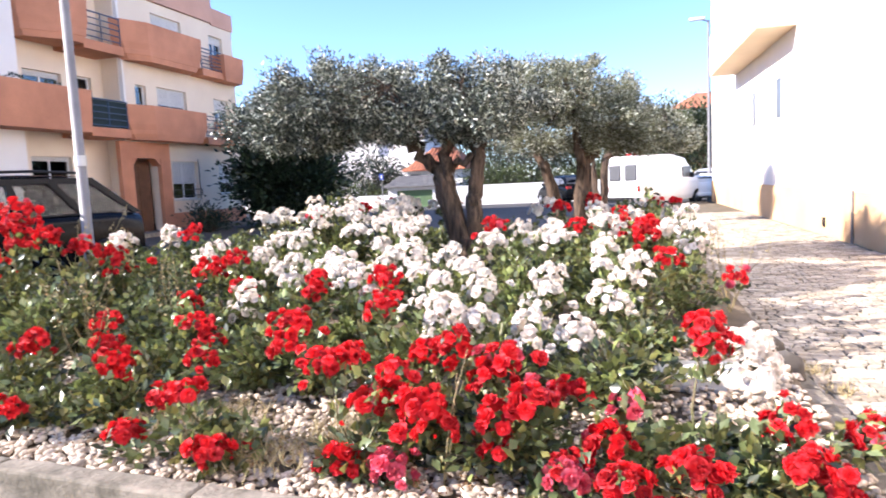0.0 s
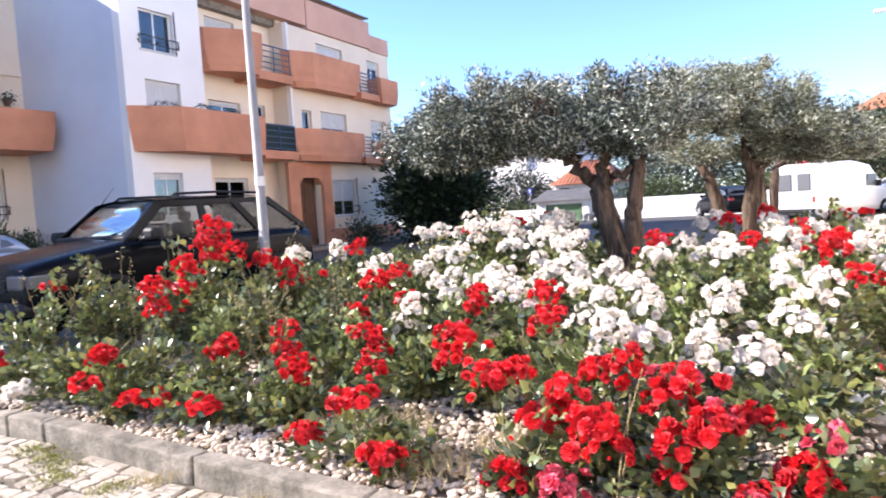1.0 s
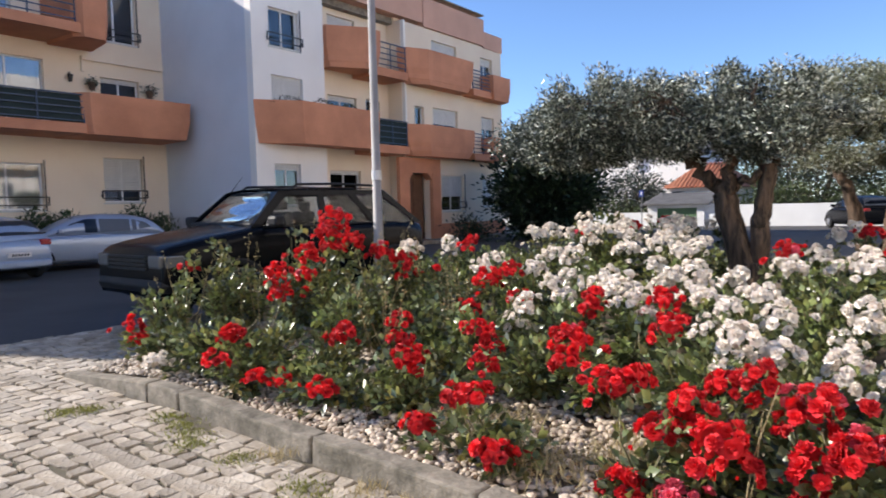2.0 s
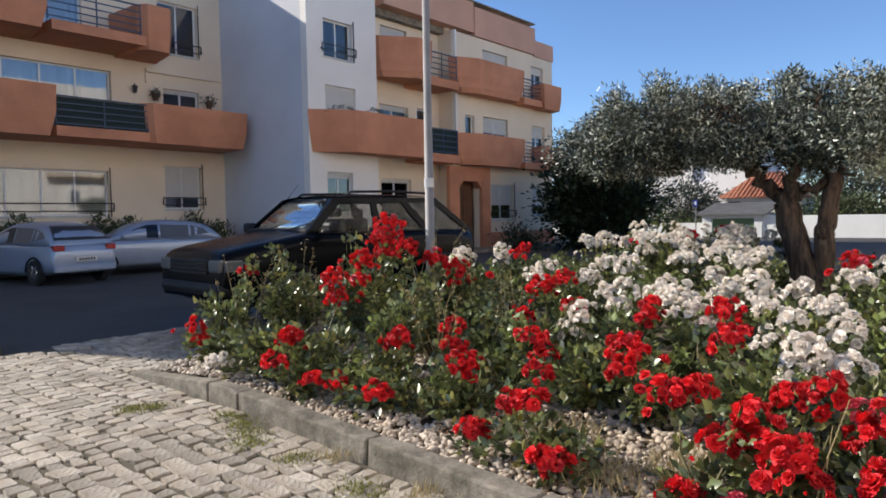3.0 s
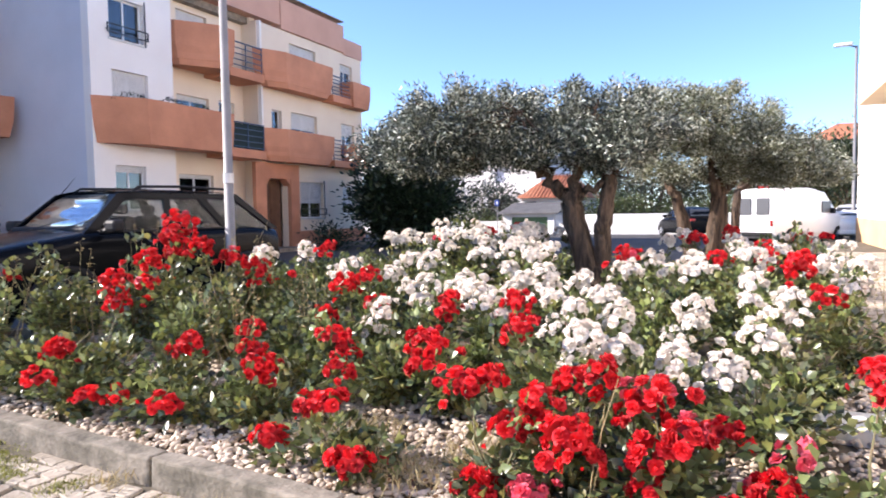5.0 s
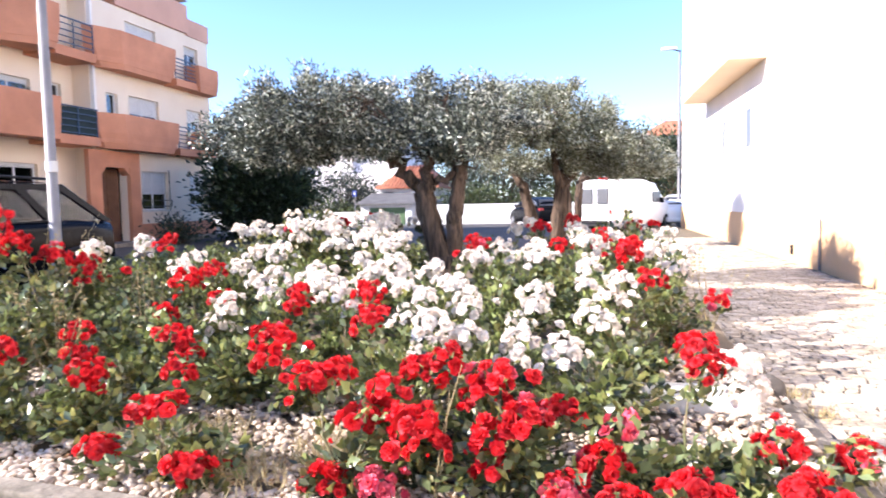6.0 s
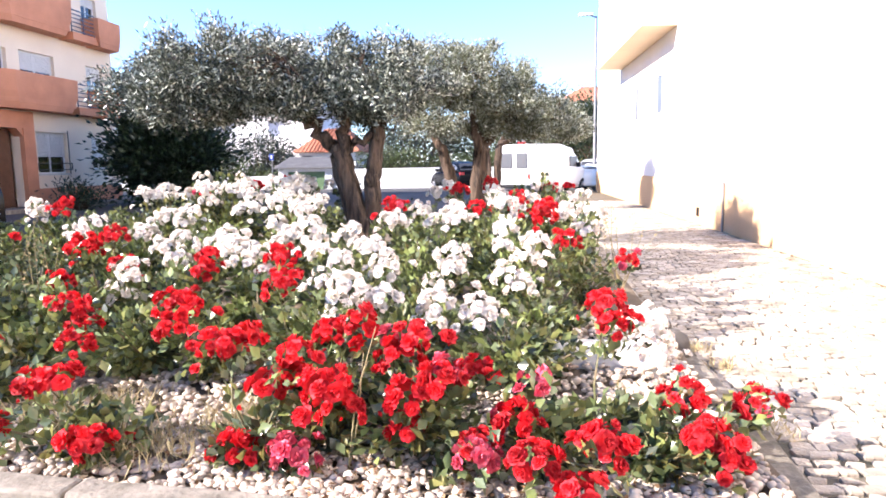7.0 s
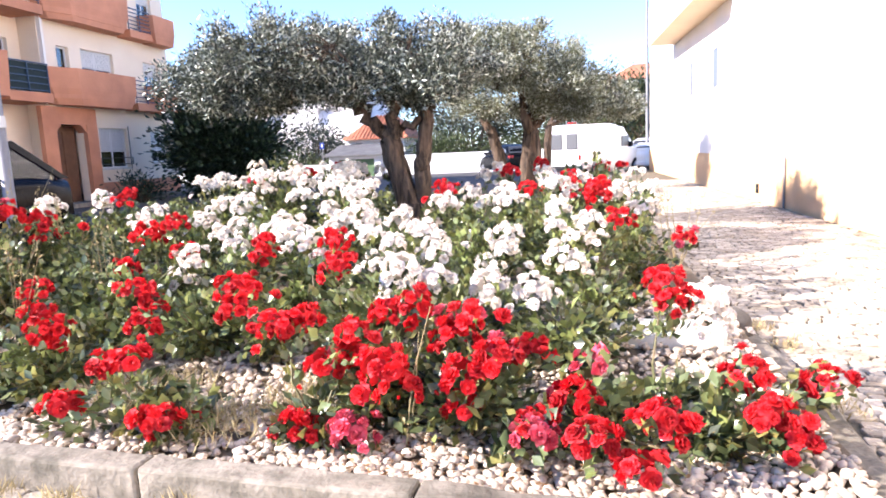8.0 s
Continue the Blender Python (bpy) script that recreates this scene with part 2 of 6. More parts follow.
def holed_wall(bm, x, thick, y0, y1, z0, z1, holes):
    """A wall across x with rectangular openings (y0, y1, z0, z1) that go through it; its face is at x, its back at x - thick."""
    ys = sorted({y0, y1, *(h[0] for h in holes), *(h[1] for h in holes)})
    zs = sorted({z0, z1, *(h[2] for h in holes), *(h[3] for h in holes)})
    ys, zs = [y for y in ys if y0 <= y <= y1], [z for z in zs if z0 <= z <= z1]
    open_at = lambda y, z: y < y0 or y > y1 or z < z0 or z > z1 or any(h[0] < y < h[1] and h[2] < z < h[3] for h in holes)
    quad = lambda *p: bm.faces.new([bm.verts.new(q) for q in p])
    for ya, yb in zip(ys, ys[1:]):
        for za, zb in zip(zs, zs[1:]):
            ym, zm = (ya + yb) / 2, (za + zb) / 2
            if open_at(ym, zm):
                continue
            for w in (x, x - thick):
                quad((w, ya, za), (w, yb, za), (w, yb, zb), (w, ya, zb))
            b = x - thick
            for side, p, q in ((open_at(ya - 1e-3, zm), (ya, za), (ya, zb)), (open_at(yb + 1e-3, zm), (yb, za), (yb, zb)),
                               (open_at(ym, za - 1e-3), (ya, za), (yb, za)), (open_at(ym, zb + 1e-3), (ya, zb), (yb, zb))):
                if side:
                    quad((x, *p), (b, *p), (b, *q), (x, *q))
    bmesh.ops.remove_doubles(bm, verts=bm.verts, dist=1e-4)
    bmesh.ops.recalc_face_normals(bm, faces=bm.faces)


RNG = np.random.default_rng(7)


def scatter_mesh(name, verts, faces, material, smooth=False):
    me = bpy.data.meshes.new(name)
    me.from_pydata(verts.tolist() if hasattr(verts, "tolist") else verts, [], faces.tolist() if hasattr(faces, "tolist") else faces)
    for f in me.polygons:
        f.use_smooth = smooth
    for m in (material if isinstance(material, (list, tuple)) else [material]):
        me.materials.append(m)
    return me


def leaf_cloud(name, centres, outs, length, width, material, rng, fold=0.25, spread=0.8, share=0.0):
    """Many small folded leaves at the centres, each turned roughly along its out direction. share: part of them in the second material."""
    n = len(centres)
    d = outs + rng.normal(0, spread, (n, 3))
    d /= np.linalg.norm(d, axis=1, keepdims=True) + 1e-9
    s = np.cross(d, rng.normal(0, 1, (n, 3)))
    s /= np.linalg.norm(s, axis=1, keepdims=True) + 1e-9
    u = np.cross(d, s)
    ln = (length * rng.uniform(0.65, 1.25, (n, 1)))
    wd = (width * rng.uniform(0.7, 1.2, (n, 1)))
    p0 = centres
    p1 = centres + d * ln * 0.5 + s * wd * 0.5 + u * wd * fold
    p2 = centres + d * ln
    p3 = centres + d * ln * 0.5 - s * wd * 0.5 + u * wd * fold
    v = np.stack([p0, p1, p2, p3], 1).reshape(-1, 3)
    i = np.arange(n)[:, None] * 4
    f = np.concatenate([i + [0, 1, 2], i + [0, 2, 3]], 1).reshape(-1, 3)
    me = scatter_mesh(name, v, f, material, True)
    if share:
        pick = np.repeat((rng.random(n) < share).astype(np.int32), 2)
        me.polygons.foreach_set("material_index", pick)
    return me
# ---------------------------------------------------------------- ground
bm = bmesh.new()
box(bm, -1500, 1500, -1500, 1500, -0.6, -0.12)
tagged(link("road", bm, M["asphalt"]), "dark worn asphalt of the street", "road", kind="structure")

bm = bmesh.new()
prism(bm, [(-8.1, 1.6), (-8.6, 2.2), (-12, 2.2), (-12, -12), (3.8, -12), (3.8, 31), (1.6, 31), (0.6, 12.5), (-5.3, 12.5), (-8.1, 12.5)][::-1], -0.119, -0.017)
for f in bm.faces:
    f.normal_update()
bmesh.ops.recalc_face_normals(bm, faces=bm.faces)
pavement = tagged(link("pavement", bm, M["sand"]), "sandy bed of the limestone pavement", "pavement", kind="structure")

bm = bmesh.new()
prism(bm, [(-27, -3.2), (-21.0, -3.2), (-21.0, 12.4), (-16.0, 12.8), (-16.0, 27.6), (-14.0, 30), (-27, 30)], -0.119, 0.02)
tagged(link("pavement_far", bm, M["concrete"]), "grey concrete pavement before the flats", "pavement", kind="structure")

# rose bed: a low gravel mound inside its kerb
BED_L, BED_R, BED_B = -5.88, 0.97, 12.0


def bed_front(x):
    """The inner line of the front kerb."""
    return float(np.interp(x, (-6.2, -4.4, -2.8, -1.7, -0.6, 1.2), (2.57, 2.555, 2.40, 2.30, 2.195, 2.05)))


def bed_height(x, y):
    return 0.07 + 0.16 * max(0.0, min(1.0, (y - 2.4) / 3.0)) + 0.015 * math.sin(3.1 * x + 1.7 * y) + 0.012 * math.sin(7.3 * y - 4 * x)


bm = bmesh.new()
NX, NY = 60, 70
grid = []
for j in range(NY + 1):
    row = []
    for i in range(NX + 1):
        x = BED_L + (BED_R - BED_L) * i / NX
        y0 = bed_front(x) - 0.05
        y = y0 + (BED_B - y0) * j / NY
        row.append(bm.verts.new((x, y, bed_height(x, y) - 0.02)))
    grid.append(row)
for j in range(NY):
    for i in range(NX):
        bm.faces.new((grid[j][i], grid[j][i + 1], grid[j + 1][i + 1], grid[j + 1][i]))
tagged(link("rose_bed_soil", bm, M["soil"], True), "brown dry soil of the rose bed", "soil", kind="structure")


def ico():
    b = bmesh.new()
    bmesh.ops.create_icosphere(b, subdivisions=2, radius=1)
    v = np.array([q.co for q in b.verts])
    f = np.array([[q.index for q in w.verts] for w in b.faces])
    b.free()
    return v, f


def make_pebbles():
    rng = np.random.default_rng(3)
    iv, ifc = ico()
    vs, fs, n = [], [], 0
    spots = []
    for x, y in zip(rng.uniform(BED_L + 0.05, BED_R - 0.02, 16500), 2.2 + 2.6 * rng.random(16500) ** 1.5):
        if y > bed_front(x) + 0.02:
            spots.append((x, y, rng.uniform(0.012, 0.025)))
    for x, y, r in spots:
        s = iv * (r * rng.uniform(0.9, 1.35), r * rng.uniform(0.75, 1.0), r * rng.uniform(0.5, 0.8))
        s = s * (1 + 0.14 * np.sin(iv @ rng.normal(0, 2.2, 3) + rng.random() * 6))[:, None]
        a, t = rng.uniform(0, 6.28), rng.normal(0, 0.3)
        ca, sa, ct, st = math.cos(a), math.sin(a), math.cos(t), math.sin(t)
        s = s @ np.array([[1, 0, 0], [0, ct, -st], [0, st, ct]]).T @ np.array([[ca, -sa, 0], [sa, ca, 0], [0, 0, 1]]).T
        vs.append(s + (x, y, bed_height(x, y) + r * rng.uniform(-0.1, 0.7)))
        fs.append(ifc + n)
        n += len(iv)
    ob = new("gravel", scatter_mesh("gravel", np.concatenate(vs), np.concatenate(fs), M["pebble"], True))
    tagged(ob, "pale rounded river pebbles covering the bed", "gravel", kind="stuff")


make_pebbles()


# kerb stones round the bed
def kerb_stone(p, q, w=0.125, h=0.135, h0=None):
    """One worn kerb stone from p to q (its outer foot line); it lies on the left of the way from p to q. h0: its height at p, where it slopes."""
    p, q = Vector((*p, 0)), Vector((*q, 0))
    L, d = (q - p).length, (q - p).normalized()
    bm = bmesh.new()
    box(bm, 0.006, L - 0.006, 0, w, -0.1, h, bevel=0.014)
    bmesh.ops.subdivide_edges(bm, edges=[e for e in bm.edges if e.calc_length() > 0.3], cuts=9, use_grid_fill=True)
    a = math.atan2(d.y, d.x)
    m = Matrix.Translation(p) @ Matrix.Rotation(a, 4, "Z")
    for v in bm.verts:
        k = noise.noise(Vector((v.co.x * 4, v.co.y * 9, v.co.z * 9)) + p * 3)
        chip = min(0, noise.noise(v.co * 3.1 + p * 5) + 0.32)
        v.co += Vector((0, 0.010 * k, 0.008 * noise.noise(v.co * 6 + p) + (0.05 * chip if v.co.z > 0.04 else 0)))
        if h0 is not None and v.co.z > 0.0:
            v.co.z *= (h0 + (h - h0) * min(1.0, v.co.x / L)) / h
        v.co = m @ v.co
    return bm


kerb = thing("bed_kerb", "weathered grey concrete kerb round the rose bed", "kerb", kind="structure")
outer = lambda x: bed_front(x) - 0.125
for a, b in ((-6.05, -4.74), (-4.74, -4.32), (-4.32, -2.84), (-2.84, -1.70), (-1.70, -0.60), (-0.60, 0.25), (0.25, 1.04)):
    part("kerb_stone", kerb_stone((a, outer(a)), (b, outer(b)), h0=0.03 if a < -5 else None), M["kerb"], kerb)
for y in range(10):
    ya, yb = 2.06 + y, 3.06 + y
    part("kerb_stone", kerb_stone((1.03 if y == 0 else 1.10, ya), (1.10, yb), 0.13, 0.075), M["kerb"], kerb)
    part("kerb_stone", kerb_stone((-6.02, yb + 0.54), (-6.02, ya + 0.54), 0.125, 0.045), M["kerb"], kerb)

# stone, slab and white stone at the bed's side
def boulder(name, x, y, z, r, squash, material, label, cat, seed):
    bm = bmesh.new()
    bmesh.ops.create_icosphere(bm, subdivisions=3, radius=1)
    for v in bm.verts:
        k = 1 + 0.22 * noise.noise(v.co * 1.6 + Vector((seed, 0, 0))) + 0.06 * noise.noise(v.co * 5)
        v.co = Vector((v.co.x * r * k + x, v.co.y * r * 0.8 * k + y, max(v.co.z, -0.6) * r * squash * k + z))
    tagged(link(name, bm, material, True), label, cat)


boulder("boulder", 0.94, 4.25, 0.13, 0.13, 0.8, M["rock"], "rough dark grey boulder at the edge of the bed", "stone", 3)
boulder("boulder", 0.90, 4.62, 0.17, 0.12, 0.8, M["rock"], "small brown boulder among the pebbles", "stone", 8)
bm = bmesh.new()
box(bm, 0.18, 0.80, 3.72, 4.02, 0.10, 0.24, bevel=0.025)
for v in bm.verts:
    v.co += Vector((0.02 * noise.noise(v.co * 5), 0.02 * noise.noise(v.co * 4 + Vector((3, 0, 0))), 0.01 * noise.noise(v.co * 7)))
tagged(link("stone_slab", bm, M["slab"], False), "pale flat stone slab lying in the gravel", "stone")


# ---------------------------------------------------------------- flats on the shaded side of the street
def window(parent, x, y0, y1, z0, z1, shut=0.0, rail=False, bars=2, curtain=False, post=True):
    """A framed window in an opening of a wall whose face is at x: frame, panes, roller shutter, and a rail before it."""
    xi = x - 0.14
    bm = bmesh.new()
    t = 0.05
    box(bm, xi - 0.05, xi, y0, y1, z0, z0 + t)
    box(bm, xi - 0.05, xi, y0, y1, z1 - t, z1)
    for k in range(bars + 1):
        yc = y0 + (y1 - y0 - t) * k / bars
        box(bm, xi - 0.05, xi, yc, yc + t, z0 + t, z1 - t)
    w = part("window", bm, M["frame"], parent)
    for k in range(bars):
        bm = bmesh.new()
        a = y0 + (y1 - y0 - t) * k / bars + t
        b = y0 + (y1 - y0 - t) * (k + 1) / bars
        box(bm, xi - 0.03, xi - 0.022, a, b, z0 + t, z1 - t)
        part("pane", bm, GLASS, w)
    if curtain:
        bm = bmesh.new()
        n = 30
        vs = []
        for i in range(n + 1):
            y = y0 + (y1 - y0) * i / n
            vs.append([bm.verts.new((xi - 0.16 + 0.03 * math.sin(i * 1.9), y, z)) for z in (z0, z1)])
        for a, b in zip(vs, vs[1:]):
            bm.faces.new((a[0], b[0], b[1], a[1]))
        bmesh.ops.solidify(bm, geom=bm.faces[:], thickness=0.006)
        part("curtain", bm, M["curtain"], w)
    if shut:
        bm = bmesh.new()
        z = z1
        foot = z1 - (z1 - z0) * shut
        while z > foot + 0.02:
            box(bm, xi + 0.012, xi + 0.03, y0 + 0.01, y1 - 0.01, max(foot, z - 0.05), z - 0.006)
            z -= 0.052
        part("shutter", bm, M["shutter"], w, kind="stuff")
    bm = bmesh.new()
    box(bm, x - 0.12, x + 0.04, y0 - 0.05, y1 + 0.05, z0 - 0.06, z0 - 0.004)
    part("sill", bm, M["slab"], w)
    if rail:
        bm = bmesh.new()
        for zz in (z0 + 0.12, z0 + 0.36):
            box(bm, x + 0.06, x + 0.09, y0 - 0.12, y1 + 0.12, zz, zz + 0.035)
        for yy in (y0 - 0.12, y1 + 0.09):
            box(bm, x + 0.06, x + 0.09, yy, yy + 0.03, z0 + 0.155, z0 + 0.36)
            box(bm, x + 0.0, x + 0.06, yy, yy + 0.03, z0 + 0.20, z0 + 0.23)
        if post:
            box(bm, x + 0.03, x + 0.055, y1 + 0.02, y1 + 0.05, z0 - 0.05, z1 + 0.1)
        part("window_rail", bm, M["black"], w)
    return w


def balcony(parent, pts, z0, z1, inset=0.16):
    """A solid balcony tray with slanting ends: outer shell over its outline, hollow inside, its foot drawn in."""
    c = sum((Vector((*p, 0)) for p in pts), Vector()) / len(pts)
    bm = bmesh.new()
    mid = z0 + (z1 - z0) * 0.45
    shrink = lambda p, k: c + (Vector((*p, 0)) - c) * k
    lv = []
    for z, k in ((z0, 1 - inset), (mid, 1.0 - 0.02), (z1, 1.0)):
        lv.append([bm.verts.new((*shrink(p, k).xy, z)) for p in pts])
    inner = [[bm.verts.new((*shrink(p, 0.93).xy, z)) for p in pts] for z in (z1, z0 + 0.2)]
    lv += inner
    n = len(pts)
    for a, b in zip(lv, lv[1:]):
        for i in range(n):
            j = (i + 1) % n
            bm.faces.new((a[i], a[j], b[j], b[i]))
    bm.faces.new(lv[0][::-1])
    bm.faces.new(lv[-1])
    bmesh.ops.recalc_face_normals(bm, faces=bm.faces)
    return part("balcony", bm, M["salmon"], parent)


def railing(parent, x, y0, y1, z0, z1, bars=5, screen=False):
    bm = bmesh.new()
    z = z1 + 0.0
    box(bm, x - 0.024, x + 0.024, y0, y1, z - 0.02, z + 0.02)
    r = part("railing", bm, M["blueiron"], parent)
    for k in range(bars - 1):
        bm = bmesh.new()
        z = z0 + (z1 - z0) * k / (bars - 1)
        box(bm, x - 0.016, x + 0.016, y0, y1, z - 0.016, z + 0.016)
        part("bar", bm, M["blueiron"], r)
    for y in (y0, (y0 + y1) / 2, y1 - 0.04):
        bm = bmesh.new()
        box(bm, x - 0.013, x + 0.013, y, y + 0.035, z0 - 0.1, z1 - 0.02)
        part("post", bm, M["blueiron"], r)
    if screen:
        bm = bmesh.new()
        box(bm, x - 0.050, x - 0.040, y0, y1, z0 - 0.05, z1 - 0.02)
        part("screen", bm, M["mesh"], r, "dark green mesh screen")


flats = thing("apartment_building", "three-storey cream apartment block with salmon-coloured balconies, in shade", "building")
TOP = 9.7
# corner bay, loggia bay and end bay
bays = (
    ("wall_corner_bay", -17.0, 13.2, 16.2, "white", [(13.87, 15.1, 6.55, 7.75), (13.9, 15.0, 1.5, 2.85), (13.9, 15.2, 4.0, 5.65)]),
    ("wall_loggia_bay", -17.6, 16.2, 20.2, "cream", [(16.9, 18.5, 1.35, 2.75), (16.9, 18.4, 3.6, 5.45), (17.0, 18.4, 6.4, 8.3), (18.9, 19.7, 3.6, 5.5)]),
    ("wall_end_bay", -16.9, 20.2, 27.7, "cream", [(20.35, 21.85, 0.02, 2.75), (22.7, 24.35, 1.15, 2.65), (25.9, 27.1, 1.3, 2.6), (22.2, 24.0, 3.6, 5.45),
                                                  (25.9, 27.0, 3.6, 5.4), (21.0, 21.6, 3.6, 5.4), (22.2, 24.0, 6.4, 8.2), (25.9, 26.9, 6.4, 8.1)]),
)
for name, x, y0, y1, m, holes in bays:
    bm = bmesh.new()
    holed_wall(bm, x, 0.3, y0, y1, -0.1, TOP if y0 < 20 else 8.6, holes)
    part("wall", bm, M[m], flats)
bm = bmesh.new()
box(bm, -27, -17.3, 13.2, 13.5, -0.1, TOP)
part("side_wall", bm, M["grey"], flats, "pale grey side wall")
for xa, xb, y0 in ((-17.9, -17.3, 15.9), (-17.9, -17.2, 20.2)):
    bm = bmesh.new()
    box(bm, xa, xb, y0, y0 + 0.297, -0.1, TOP - 0.01)
    part("side_wall", bm, M["cream"], flats)
bm = bmesh.new()
box(bm, -27, -17.2, 27.4, 27.7, -0.1, TOP - 0.3)
part("side_wall", bm, M["cream"], flats)
bm = bmesh.new()
box(bm, -27.3, -27, 13.2, 27.7, -0.1, TOP)
part("back_wall", bm, M["cream"], flats)
bm = bmesh.new()
box(bm, -27, -17.3, 13.5, 27.4, 8.5, 8.75)
part("roof", bm, M["concrete"], flats)
for z in (3.35, 6.1):
    bm = bmesh.new()
    box(bm, -27, -18.0, 13.5, 27.4, z - 0.2, z)
    part("floor_slab", bm, M["concrete"], flats)
# salmon parapet, stepped down at its end
bm = bmesh.new()
box(bm, -17.35, -16.85, 16.5, 21.6, 8.75, 9.95)
box(bm, -17.35, -16.80, 21.6, 26.1, 8.62, 9.78)
box(bm, -17.35, -16.85, 26.1, 27.75, 8.55, 9.28)
part("parapet", bm, M["pink"], flats, "pale salmon roof parapet")
bm = bmesh.new()
box(bm, -17.4, -16.78, 16.5, 26.1, 9.95, 10.0)
part("coping", bm, M["concrete"], flats)
bm = bmesh.new()
box(bm, -19.4, -18.8, 21.0, 21.7, 9.0, 11.0, bevel=0.02)
part("chimney", bm, M["white"], flats, "white rendered chimney")
# portal and plinth
bm = bmesh.new()
holed_wall(bm, -16.72, 0.17, 19.75, 22.4, -0.05, 3.3, [(20.35, 21.85, -0.04, 2.72)])
portal = part("portal", bm, M["salmon"], flats, "salmon entrance surround")
for ya, yb in ((20.35, 20.65), (21.85, 21.55)):
    bm = bmesh.new()
    q = [bm.verts.new(p) for p in ((-16.75, ya, 2.72), (-16.75, yb, 2.72), (-16.75, ya, 2.45), (-17.1, ya, 2.72), (-17.1, yb, 2.72), (-17.1, ya, 2.45))]
    for f in ((0, 1, 2), (3, 5, 4), (1, 4, 5, 2)):
        bm.faces.new([q[i] for i in f])
    bmesh.ops.recalc_face_normals(bm, faces=bm.faces)
    part("lintel_corner", bm, M["salmon"], portal)
bm = bmesh.new()
box(bm, -17.28, -17.22, 20.4, 21.8, 0.02, 2.7)
box(bm, -17.22, -17.19, 20.5, 21.05, 0.2, 2.5, bevel=0.01)
box(bm, -17.22, -17.19, 21.15, 21.7, 0.2, 2.5, bevel=0.01)
part("door", bm, M["wood"], flats, "brown wooden entrance door")
bm = bmesh.new()
box(bm, -16.9, -16.84, 22.42, 27.72, -0.1, 0.62)
part("plinth", bm, M["salmon"], flats, "salmon painted plinth")
bm = bmesh.new()
box(bm, -16.95, -16.75, 20.23, 20.33, 3.5, 8.6)
part("pilaster", bm, M["white"], flats, "white corner strip")
# windows
window(flats, -17.0, 13.87, 15.1, 6.55, 7.75, 0.0, True)
window(flats, -17.0, 13.9, 15.0, 1.5, 2.85, 0.15, False)
window(flats, -17.0, 13.9, 15.2, 4.0, 5.65, 1.0)
window(flats, -17.6, 16.9, 18.5, 1.35, 2.75, 0.1, False)
window(flats, -17.6, 16.9, 18.4, 3.6, 5.45, 0.1, False)
window(flats, -17.6, 17.0, 18.4, 6.4, 8.3, 0.9)
window(flats, -17.6, 18.9, 19.7, 3.6, 5.5, 0.0, bars=1)
window(flats, -16.9, 22.7, 24.35, 1.15, 2.65, 0.6, True)
window(flats, -16.9, 25.9, 27.1, 1.3, 2.6, 0.7, True)
window(flats, -16.9, 22.2, 24.0, 3.6, 5.45, 0.35)
window(flats, -16.9, 25.9, 27.0, 3.6, 5.4, 0.3)
window(flats, -16.9, 21.0, 21.6, 3.6, 5.4, 0.0, bars=1)
window(flats, -16.9, 22.2, 24.0, 6.4, 8.2, 0.9)
window(flats, -16.9, 25.9, 26.9, 6.4, 8.1, 0.2)
# balconies: lower storey
bx = -16.15
balcony(flats, [(-17.0, 13.16), (bx, 14.40), (bx, 18.05), (-17.0, 18.3)], 3.45, 4.78, 0.05)
balcony(flats, [(-16.85, 19.9), (-16.55, 20.1), (bx, 21.0), (bx, 24.2), (-16.85, 24.6)], 3.35, 4.58)
balcony(flats, [(-16.85, 25.75), (bx, 25.8), (bx, 27.3), (-16.85, 27.7)], 3.3, 4.42)
# upper storey
balcony(flats, [(-17.5, 16.1), (-16.95, 16.3), (bx, 17.5), (bx, 18.2), (-17.5, 18.3)], 6.25, 7.65)
balcony(flats, [(-16.85, 19.9), (-16.55, 20.1), (bx, 21.0), (bx, 24.2), (-16.85, 24.6)], 6.15, 7.5)
balcony(flats, [(-16.85, 25.75), (bx, 25.8), (bx, 27.3), (-16.85, 27.7)], 6.1, 7.2)
for z0 in (3.35, 6.15):
    bm = bmesh.new()
    box(bm, -17.6, -16.4, 18.2, 20.0, z0 + 0.02, z0 + 0.32)
    part("balcony_slab", bm, M["salmon"], flats)
    bm = bmesh.new()
    box(bm, -16.9, -16.3, 24.4, 25.9, z0, z0 + 0.28)
    part("balcony_slab", bm, M["salmon"], flats)
railing(flats, -16.45, 18.15, 19.95, 3.75, 4.6, 5, True)
railing(flats, -16.45, 18.15, 19.95, 6.6, 7.4, 5)
railing(flats, -16.35, 24.4, 25.85, 3.7, 4.5, 6)
railing(flats, -16.35, 24.4, 25.85, 6.5, 7.25, 6)
# small wall lamps
def wall_lamp(parent, x, y, z):
    bm = bmesh.new()
    tube(bm, [(x, y, z + 0.12), (x + 0.12, y, z + 0.2), (x + 0.14, y, z + 0.1)], [0.015] * 3, 6)
    tube(bm, [(x + 0.14, y, z + 0.12), (x + 0.14, y, z - 0.1)], [0.09, 0.05], 8)
    part("wall_lamp", bm, M["black"], parent, "black iron wall lantern")


wall_lamp(flats, -17.58, 16.45, 5.2)

